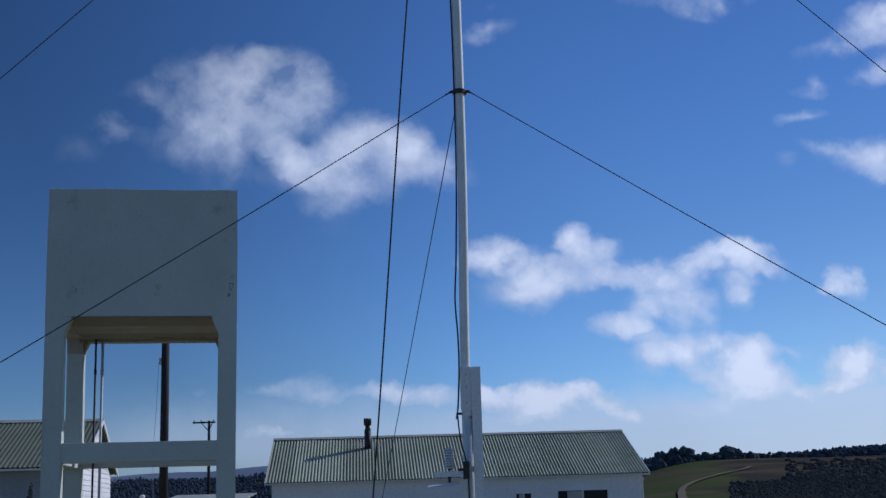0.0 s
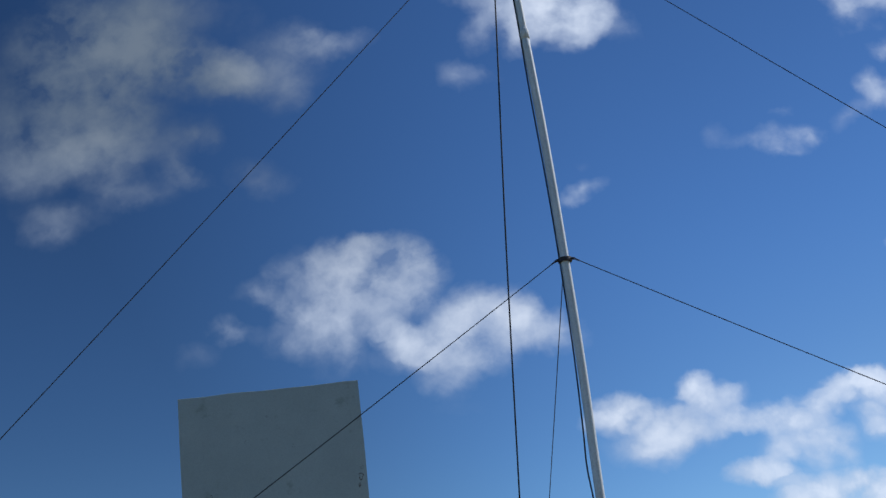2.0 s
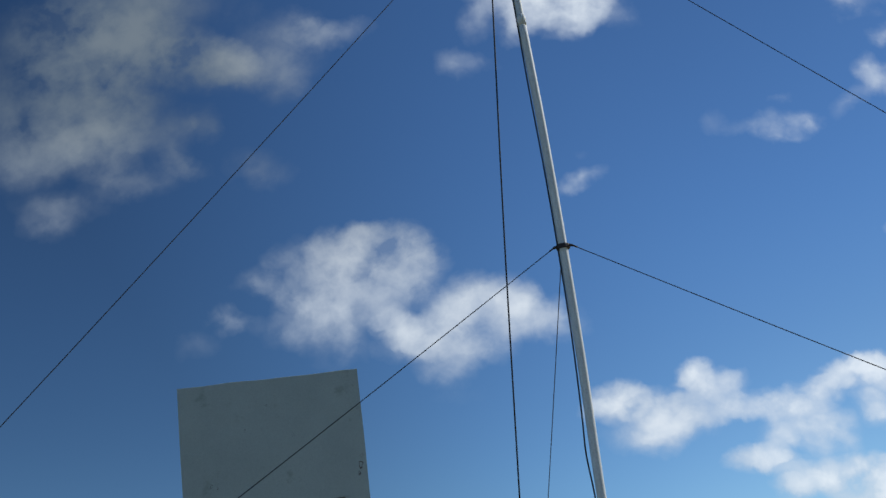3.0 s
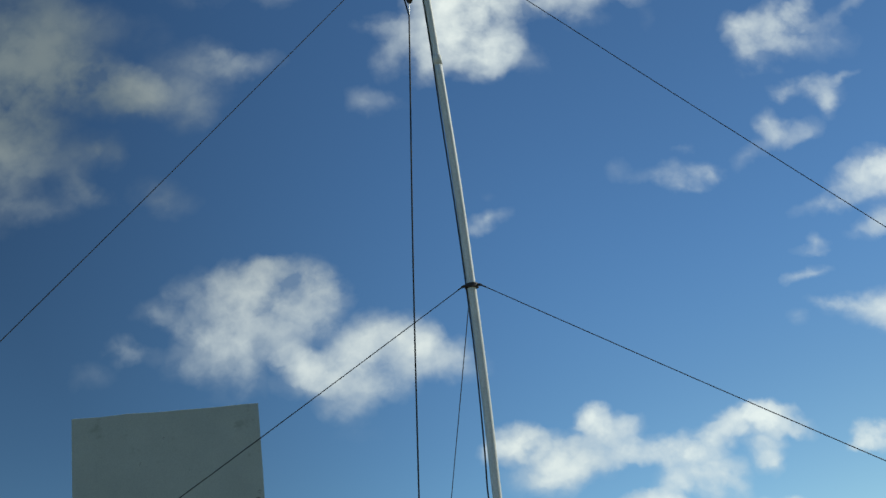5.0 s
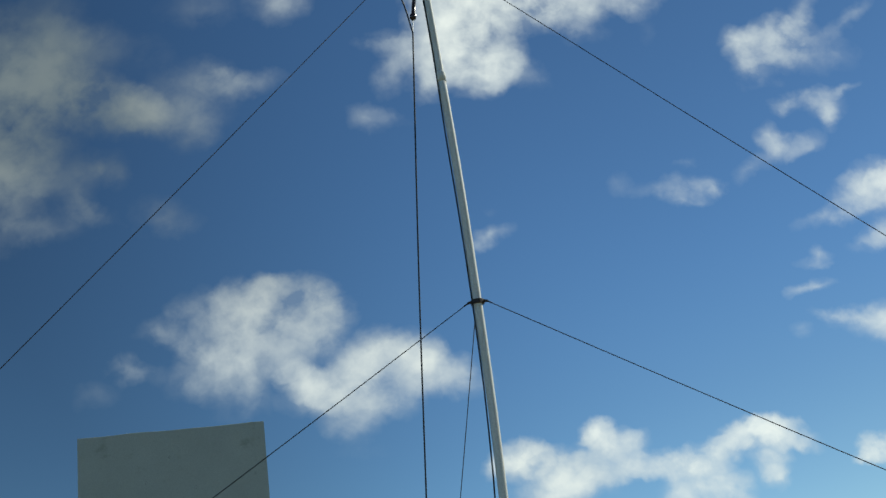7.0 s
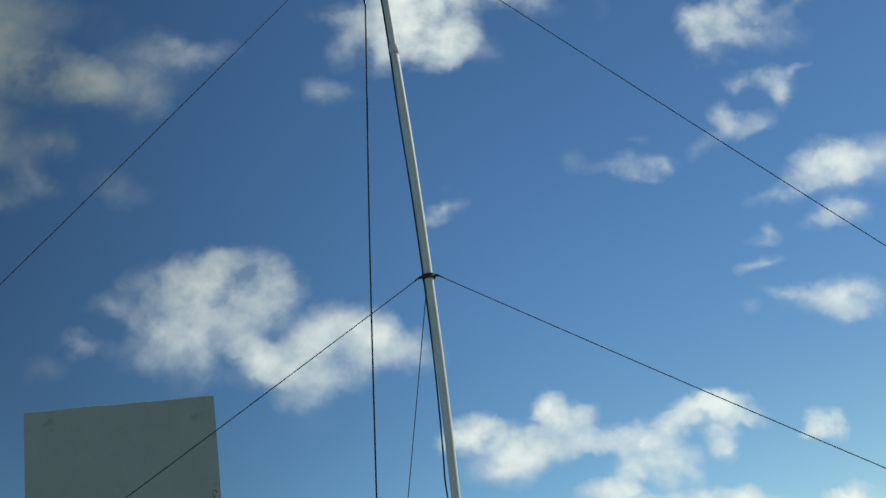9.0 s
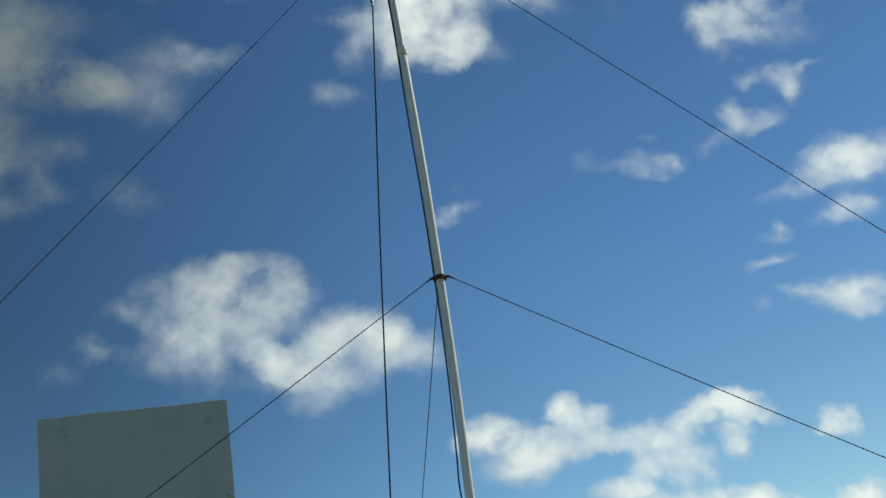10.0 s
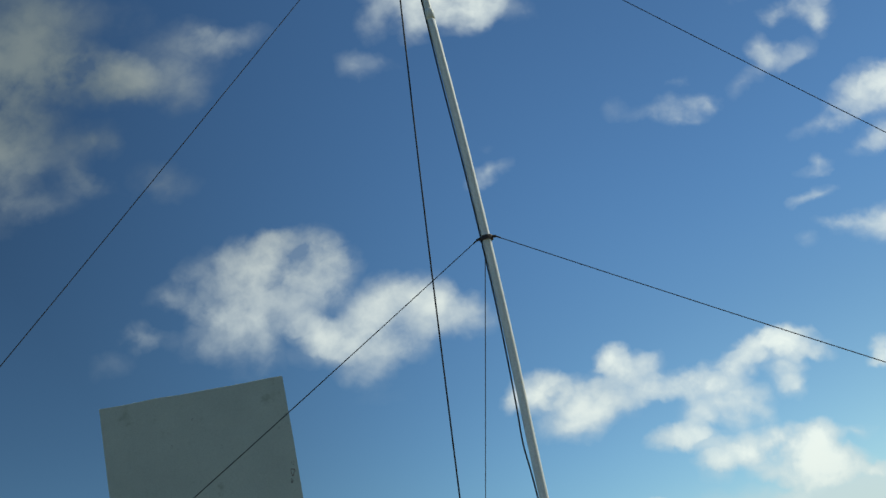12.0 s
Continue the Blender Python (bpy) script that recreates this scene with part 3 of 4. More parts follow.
def clumps(places, seed):
    """Many small leafy lumps joined: far woods and scrub."""
    rng = random.Random(seed)
    ico = bmesh.new()
    bmesh.ops.create_icosphere(ico, subdivisions=1, radius=1)
    base_v = [v.co.copy() for v in ico.verts]
    base_f = [[v.index for v in f.verts] for f in ico.faces]
    ico.free()
    verts, faces = [], []
    for x, y, z, r in places:
        k = len(verts)
        sq = rng.uniform(0.75, 1.25)
        for v in base_v:
            w = v * r * rng.uniform(0.72, 1.22)
            verts.append((x + w.x, y + w.y, z + w.z * sq))
        faces += [[k + i for i in f] for f in base_f]
    me = bpy.data.meshes.new("woods")
    me.from_pydata(verts, [], faces)
    return me


def woods(name, label, spots, seed, size, tall, lumps=7, mat="leaf"):
    """Trees at spots (x, y): each a rising heap of lumps."""
    rng = random.Random(seed)
    places = []
    for x, y in spots:
        s = size * rng.uniform(0.6, 1.3)
        h = tall * rng.uniform(0.55, 1.3)
        z0 = height(x, y)
        for k in range(lumps):
            f = k / (lumps - 1)
            w = s * (1 - 0.55 * f)
            places.append((x + rng.uniform(-w, w) * 0.7, y + rng.uniform(-w, w) * 0.7, z0 + h * (0.12 + 0.8 * f), s * rng.uniform(0.42, 0.7) * (1 - 0.35 * f)))
    me = clumps(places, seed)
    me.materials.append(M[mat])
    return tagged(new(name, me), label, "woods", kind="stuff")


rng = random.Random(5)


def polar(az, r):
    return r * math.sin(radians(az)), r * math.cos(radians(az))


woods("tree_line", "dark trees along the top of the meadow", [polar(9.0 + 5.0 * rng.random() ** 1.1, rng.uniform(415, 450)) for _ in range(190)], 1, 2.0, 2.5, 12)
woods("tall_trees", "a few taller trees over the meadow's edge", [polar(az, 430) for az in (9.9, 10.5, 10.85, 11.0, 11.15, 12.9, 13.2)], 6, 3.2, 4.6, 26)
woods("ridge_trees", "trees along the ridge past the meadow, haze painted in as blue", [polar(13.3 + 12.0 * rng.random(), rng.uniform(440, 560)) for _ in range(620)], 12, 2.0, 2.6, 8, "hazed_leaf")
woods("hillside_woods", "dark woods on the hills, haze painted in as blue", [polar(rng.uniform(-24, 28), rng.uniform(620, 1900)) for _ in range(14000)], 2, 2.7, 3.6, 3, "hazed_leaf")
woods("scrub", "dark scrub beside the dirt track", [polar(12.9 + 15 * rng.random() ** 0.8, rng.uniform(105, 205)) for _ in range(9000)], 3, 0.42, 0.40, 4, "brush")
woods("far_scrub", "dark brushwood on the slope beyond the track", [polar(15.2 + 13 * rng.random() ** 0.7, 205 + 110 * rng.random() ** 1.6) for _ in range(1500)], 9, 0.8, 0.4, 5, "brush")
woods("valley_trees", "dark trees in the valley behind the houses", [polar(rng.uniform(-24, -6.5), rng.uniform(230, 600)) for _ in range(2600)], 4, 1.15, 1.9, 6, "hazed_leaf")


# ---- water tank on its concrete frame ----
TANK_W, TANK_TURN = 2.12, 9.4


def water_tank():
    t = thing("water_tank", pose(-4.397, 13.71, 0, 0, 0, TANK_TURN), "grey rendered concrete water tank on four square legs", "water tank")
    W, leg, zt, zs = TANK_W, 0.207, 5.315, 3.835
    # the box, slightly uneven along its upper edge, walls 0.12 thick and open on top
    bm = bmesh.new()
    n = 14
    def ring(inset, z, wave):
        pts = []
        for (x0, y0), (x1, y1) in (((0, 0), (1, 0)), ((1, 0), (1, 1)), ((1, 1), (0, 1)), ((0, 1), (0, 0))):
            for k in range(n):
                f = k / n
                x, y = (x0 + (x1 - x0) * f), (y0 + (y1 - y0) * f)
                X, Y = inset + x * (W - 2 * inset), inset + y * (W - 2 * inset)
                pts.append(bm.verts.new((X, Y, z + wave * noise.noise((X * 2.3, Y * 2.3, 4)))))
        return pts
    rings = [ring(0.0, zs, 0), ring(-0.004, 4.5, 0), ring(0.0, zt - 0.002, 0.012), ring(0.003, zt, 0.012), ring(0.12, zt, 0.012), ring(0.12, zs + 0.2, 0)]
    for a, b in zip(rings, rings[1:]):
        for i in range(4 * n):
            j = (i + 1) % (4 * n)
            bm.faces.new((a[i], a[j], b[j], b[i]))
    bm.faces.new(rings[-1])
    bm.faces.new(rings[0][::-1])
    bmesh.ops.recalc_face_normals(bm, faces=bm.faces)
    part("basin", bm, M["tank"], t)
    # three bands: front and back darker brown than the middle one
    for y0, y1, m, say in ((0.010, 0.70, "brown_soffit", "darker brown underside"), (0.703, 1.33, "soffit", "yellowed limewashed underside"), (1.333, W - 0.21, "brown_soffit", "darker brown underside")):
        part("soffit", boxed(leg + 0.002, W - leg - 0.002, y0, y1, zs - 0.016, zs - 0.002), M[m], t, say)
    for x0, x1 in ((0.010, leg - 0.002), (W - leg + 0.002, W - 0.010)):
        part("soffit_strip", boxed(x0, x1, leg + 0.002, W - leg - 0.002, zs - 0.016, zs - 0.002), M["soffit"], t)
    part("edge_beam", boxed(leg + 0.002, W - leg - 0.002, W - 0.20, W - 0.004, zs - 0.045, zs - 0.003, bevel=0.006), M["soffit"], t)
    # legs, a touch narrower towards the foot, with splayed haunches under the basin
    for ix in (0, 1):
        for iy in (0, 1):
            bm = bmesh.new()
            box(bm, 0, leg, 0, leg, 0, zs + 0.001)
            bmesh.ops.bevel(bm, geom=[e for e in bm.edges if abs(e.verts[0].co.z - e.verts[1].co.z) > 1], offset=0.008, segments=2, affect="EDGES")
            for v in bm.verts:
                if v.co.z < 1:
                    v.co.x += 0.02 if v.co.x < 0.1 else 0.03
            m = Matrix.Translation((W if ix else 0, W if iy else 0, 0)) @ Matrix.Diagonal((-1 if ix else 1, -1 if iy else 1, 1, 1))
            bm.transform(m)
            bmesh.ops.recalc_face_normals(bm, faces=bm.faces)
            part("leg", bm, M["tank"], t)
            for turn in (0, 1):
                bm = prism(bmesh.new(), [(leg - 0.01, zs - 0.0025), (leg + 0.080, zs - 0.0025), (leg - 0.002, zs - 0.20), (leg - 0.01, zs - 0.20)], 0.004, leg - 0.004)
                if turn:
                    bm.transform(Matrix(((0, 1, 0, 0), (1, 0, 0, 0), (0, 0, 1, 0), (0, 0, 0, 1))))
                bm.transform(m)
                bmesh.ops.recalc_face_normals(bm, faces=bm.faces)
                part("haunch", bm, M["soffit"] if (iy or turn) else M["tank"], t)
    # edge beams under the basin and tie beams half way
    for i, (z0, z1, d) in enumerate(((2.205, 2.425, 0.19),)):
        part("tie_beam", boxed(leg + 0.005, W - leg - 0.005, 0.012, d, z0, z1, bevel=0.008), M["tank"], t)
        part("tie_beam", boxed(leg + 0.005, W - leg - 0.005, W - d, W - 0.012, z0, z1, bevel=0.008), M["tank"], t)
        part("tie_beam", boxed(0.012, d, leg + 0.005, W - leg - 0.005, z0, z1, bevel=0.008), M["tank"], t)
        part("tie_beam", boxed(W - d, W - 0.012, leg + 0.005, W - leg - 0.005, z0, z1, bevel=0.008), M["tank"], t)
    # spalled spots and rust runs on the front and its edge
    rng = random.Random(11)
    for x, z, r in ((2.05, 4.18, 0.035), (2.03, 4.08, 0.022), (2.07, 4.28, 0.02), (0.33, 4.13, 0.02), (0.40, 4.10, 0.014), (0.75, 4.72, 0.018), (1.02, 5.0, 0.014), (1.3, 4.62, 0.015), (2.08, 4.85, 0.015)):
        bm = bmesh.new()
        ring = [bm.verts.new((x + r * rng.uniform(0.4, 1.2) * math.cos(k * math.tau / 11), -0.0045, z + r * rng.uniform(0.5, 1.6) * math.sin(k * math.tau / 11))) for k in range(11)]
        inner = [bm.verts.new((x + (v.co.x - x) * 0.7, -0.0015, z + (v.co.z - z) * 0.7)) for v in ring]
        for k in range(11):
            bm.faces.new((ring[k], ring[(k + 1) % 11], inner[(k + 1) % 11], inner[k]))
        bm.faces.new(inner)
        part("spalled_spot", bm, M["rust"] if r > 0.03 else M["stain"], t, "dark weathered spot")
    # mould along the back of the underside
    for x, y, r in ((1.18, 1.78, 0.07), (1.30, 1.82, 0.03), (1.45, 1.80, 0.035), (1.58, 1.84, 0.03), (1.70, 1.78, 0.04)):
        bm = bmesh.new()
        z = zs - 0.0175
        ring = [bm.verts.new((x + 1.6 * r * rng.uniform(0.6, 1.2) * math.cos(k * math.tau / 11), y + r * rng.uniform(0.5, 1.3) * math.sin(k * math.tau / 11), z)) for k in range(11)]
        low = [bm.verts.new((x + (v.co.x - x) * 0.8, y + (v.co.y - y) * 0.8, z - 0.0025)) for v in ring]
        for k in range(11):
            bm.faces.new((ring[k], ring[(k + 1) % 11], low[(k + 1) % 11], low[k]))
        bm.faces.new(low)
        bmesh.ops.recalc_face_normals(bm, faces=bm.faces)
        part("mould_spot", bm, M["mould"], t, "dark mould spot")
    # iron stubs that stand out of the wall
    for z in (4.60, 4.86):
        part("iron_stub", tubed([(0.02, 0.30, z), (-0.03, 0.30, z), (-0.045, 0.30, z + 0.012)], 0.008, 6), M["rust"], t, "rusty iron stub")
    return t


water_tank()


def tank_pipe(x, y, radius, mat, label):
    m = pose(-4.397, 13.71, 0, 0, 0, TANK_TURN)
    t = thing("water_pipe", m @ Matrix.Translation((x, y, 0)), label, "pipe")
    part("pipe", tubed([(0, 0, 0), (0, 0, 3.83)], radius, 10), mat, t, smooth=True)
    for z in (1.1, 2.35, 3.4):
        part("coupling", tubed([(0, 0, z - 0.03), (0, 0, z + 0.03)], radius * 1.35, 10), mat, t, smooth=True)
    return t


tank_pipe(0.36, 1.87, 0.013, M["black"], "thin dark water pipe hanging under the tank")
tank_pipe(0.443, 1.87, 0.017, M["pvc"], "pale grey water pipe under the tank")


# ---- mast with guys ----
MAST = [(0.161, 8.0, 0.0), (0.168, 8.0, 2.5), (0.187, 8.0, 3.6), (0.191, 8.0, 4.4), (0.185, 8.0, 5.3), (0.163, 8.0, 6.19), (0.137, 8.0, 7.0), (0.112, 8.0, 7.6)]


def on_mast(z):
    for a, b in zip(MAST, MAST[1:]):
        if z <= b[2]:
            f = (z - a[2]) / (b[2] - a[2])
            return Vector(a).lerp(Vector(b), f)
    return Vector(MAST[-1])


def mast():
    t = thing("antenna_mast", pose(0, 0, 0), "slender grey galvanised pipe mast held by guy wires", "mast")
    low = [p for p in curve_through(MAST, 6) if p.z <= 6.2]
    high = [p for p in curve_through(MAST, 6) if p.z >= 6.0]
    part("lower_pipe", tubed(low, 0.0305, 16), M["mast"], t, smooth=True)
    part("upper_pipe", tubed(high, 0.0272, 16), M["mast"], t, smooth=True)
    p = on_mast(6.19)
    part("reducer", tubed([p - Vector((0, 0, 0.05)), p + Vector((0, 0, 0.02)), p + Vector((0, 0, 0.04))], [0.0345, 0.0345, 0.028], 16), M["mast"], t, smooth=True)
    for z, r in ((4.4, 0.036), (7.28, 0.028)):
        p = on_mast(z)
        collar = part("guy_collar", tubed([p - Vector((0, 0, 0.014)), p + Vector((0, 0, 0.014))], r + 0.012, 16), M["dark_iron"], t, "dark iron guy clamp")
        for ang in (196, 343, 100):
            d = Vector((math.cos(radians(ang)), math.sin(radians(ang)), 0))
            part("lug", tubed([p + d * r, p + d * (r + 0.018), p + d * (r + 0.036) - Vector((0, 0, 0.006))], [0.014, 0.011, 0.009], 8), M["dark_iron"], collar)
    # black coaxial cable taped to the pipe, slack near the foot
    line = [(0.066, 2.20), (0.052, 2.30), (0.040, 2.55), (0.046, 2.75), (0.060, 2.98), (0.050, 3.25), (0.038, 3.8), (0.037, 4.4), (0.037, 5.0), (0.040, 5.7), (0.030, 6.4), (0.030, 7.2), (0.028, 7.6)]
    pts = [on_mast(z) + Vector((-off, -0.012, 0)) for off, z in line]
    part("coaxial_cable", tubed(curve_through(pts, 6), 0.0055, 8), M["black"], t, "black cable taped along the pipe", smooth=True)
    return t


mast()


def guy(z, anchor, ang):
    d = Vector((math.cos(radians(ang)), math.sin(radians(ang)), 0))
    a = on_mast(z) + d * 0.07 - Vector((0, 0, 0.006))
    b = Vector(anchor)
    t = thing("guy_wire", pose(0, 0, 0), "dark steel guy wire running down from the mast", "guy wire", "guy wires of the mast")
    n = 14
    part("wire", tubed([a.lerp(b, k / n) - Vector((0, 0, 0.10 * math.sin(math.pi * k / n) * 0.5)) for k in range(n + 1)], 0.0033, 6), M["steel_rope"], t, smooth=True)
    u = (b - a).normalized()
    part("wire_grip", tubed([a - u * 0.01, a + u * 0.04], 0.0055, 8), M["dark_iron"], t, smooth=True)
    part("turnbuckle", tubed([b - u * 0.45, b - u * 0.40, b - u * 0.18, b - u * 0.12], [0.006, 0.016, 0.016, 0.006], 8), M["dark_iron"], t, smooth=True)
    return t


ANCHORS = ((-5.59, 4.86, 0.12), (5.93, 5.66, 0.12), (-1.06, 14.6, 0.12))
for anchor, ang in zip(ANCHORS, (196, 343, 100)):
    for z in (4.4, 7.28):
        if ang != 100 or z < 5:
            guy(z, anchor, ang)
    t = thing("ground_anchor", pose(*anchor[:2], 0), "iron eye set in a small concrete block", "anchor", "anchors of the guy wires")
    part("block", boxed(-0.18, 0.18, -0.18, 0.18, -0.2, 0.06, bevel=0.02), M["tank"], t)
    part("eye", tubed([(0, 0, 0.0), (0, 0, 0.14)], 0.012, 8), M["dark_iron"], t)


def foot_post():
    """The tilting foot of the mast: a tall channel on the right and a short cheek on the left."""
    t = thing("mast_post", pose(0.18, 8.0, 0), "pale grey steel channel post holding the mast's foot", "post")
    web = bmesh.new()
    box(web, 0.022, 0.083, -0.052, -0.044, 0, 2.53)
    box(web, 0.075, 0.083, -0.044, 0.045, 0, 2.53)
    part("channel", web, M["post"], t)
    part("cheek", boxed(-0.048, -0.040, -0.035, 0.045, 2.26, 2.535, bevel=0.003), M["post"], t)
    face = part("face_plate", boxed(-0.046, 0.0205, -0.051, -0.044, 2.25, 2.532, bevel=0.002), M["post"], t, "pale grey steel plate over the pipe")
    for z in (2.30, 2.40, 2.48):
        part("bolt_head", tubed([(-0.012, -0.056, z), (-0.012, -0.0515, z)], 0.0065, 6), M["pvc"], face)
    part("back_plate", boxed(-0.040, 0.083, 0.046, 0.054, 1.2, 2.52), M["post"], t)
    for z in (2.235, 1.88):
        part("pipe_clamp", tubed([(0, 0, z - 0.018), (0, 0, z + 0.018)], 0.041, 16), M["post"], t)
        part("clamp_bolt", tubed([(-0.075, -0.01, z), (-0.04, -0.01, z)], 0.008, 8), M["dark_iron"], t)
    part("lower_collar", tubed([(0, 0, 0.0), (0, 0, 2.2)], 0.0385, 16), M["mast"], t, smooth=True)
    # short lead that leaves the upper clamp
    pts = [(-0.070, -0.025, 2.222), (-0.066, -0.045, 2.15), (-0.052, -0.055, 2.04), (-0.030, -0.060, 1.95), (-0.016, -0.060, 1.84), (-0.012, -0.058, 1.5), (-0.012, -0.055, 0.4)]
    part("lead", tubed(curve_through(pts, 6), 0.0048, 8), M["black"], t, "black signal lead", smooth=True)
    return t


foot_post()


def sensor():
    """A stacked-plate sun screen on a short arm clamped to the mast."""
    t = thing("weather_sensor", pose(0.045, 7.95, 1.90), "white stacked-plate weather sensor on a side arm", "weather sensor")
    part("arm", boxed(-0.10, 0.10, -0.012, 0.012, -0.062, -0.028, bevel=0.004), M["post"], t)
    part("saddle", boxed(0.088, 0.128, -0.045, 0.05, -0.08, 0.03, bevel=0.006), M["dark_iron"], t, "dark clamp")
    part("stem", tubed([(0.0, 0, -0.10), (0, 0, 0.0)], 0.009, 8), M["dark_iron"], t)
    part("core", tubed([(0, 0, -0.012), (0, 0, 0.104)], 0.021, 14), M["pvc"], t, smooth=True)
    for k in range(7):
        z = -0.012 + k * 0.0165
        part("plate", tubed([(0, 0, z), (0, 0, z + 0.003), (0, 0, z + 0.010)], [0.035, 0.035, 0.022], 20), M["white_plastic"], t, smooth=False)
    part("cap", tubed([(0, 0, 0.103), (0, 0, 0.112), (0, 0, 0.119)], [0.030, 0.024, 0.008], 20), M["white_plastic"], t, smooth=True)
    bm = boxed(-0.13, 0.07, -0.06, 0.06, -0.006, 0.006, bevel=0.004)
    bm.transform(pose(-0.01, -0.02, -0.118, 8, -4, 0))
    part("drip_tray", bm, M["white_paint"], t, "flat white plate under the arm")
    return t


sensor()


def aerial():
    """The wire aerial's lead: an insulator slung from the mast head and a cable hanging from it."""
    t = thing("aerial_lead", pose(0, 0, 0), "black aerial cable hung from a dark insulator", "cable")
    top = on_mast(7.6) + Vector((0, -0.03, 0))
    knot = Vector((-0.003, 7.69, 6.40))
    pts = [knot, Vector((-0.20, 8.07, 4.56)), Vector((-0.43, 8.53, 2.2)), Vector((-0.651, 8.98, 0.05))]
    part("lead", tubed(curve_through(pts, 8), 0.0058, 8), M["black"], t, smooth=True)
    part("upper_lead", tubed(curve_through([knot, Vector((-0.030, 7.70, 6.60)), Vector((-0.062, 7.73, 6.80)), Vector((-0.065, 7.80, 7.1)), top], 6), 0.0058, 8), M["black"], t, smooth=True)
    b, a = Vector((0.010, 7.70, 6.515)), Vector((0.050, 7.71, 6.76))
    part("link", tubed([knot, b], 0.003, 6), M["white_plastic"], t, "pale cord")
    u = (a - b)
    part("insulator", tubed([b, b + u * 0.06, b + u * 0.16, b + u * 0.24, b + u * 0.76, b + u * 0.84, b + u * 0.94, a], [0.011, 0.023, 0.025, 0.015, 0.015, 0.025, 0.023, 0.011], 12), M["brown_glaze"], t, "dark glazed dog-bone insulator", smooth=True)
    part("sling", tubed([a, top + Vector((0, 0, -0.02))], 0.003, 6), M["white_plastic"], t, "pale cord")
    return t


aerial()


# ---- houses ----
def corrugated(bm, width, pitch, slope_len, amp, segs=6):
    """A corrugated sheet: waves across x, running up y."""
    n = max(2, round(width / pitch * segs))
    lo, hi = [], []
    for i in range(n + 1):
        x = width * i / n
        z = amp * math.cos(math.tau * x / pitch)
        lo.append(bm.verts.new((x, 0, z))), hi.append(bm.verts.new((x, slope_len, z)))
    for i in range(n):
        bm.faces.new((lo[i], lo[i + 1], hi[i + 1], hi[i]))
    return bm


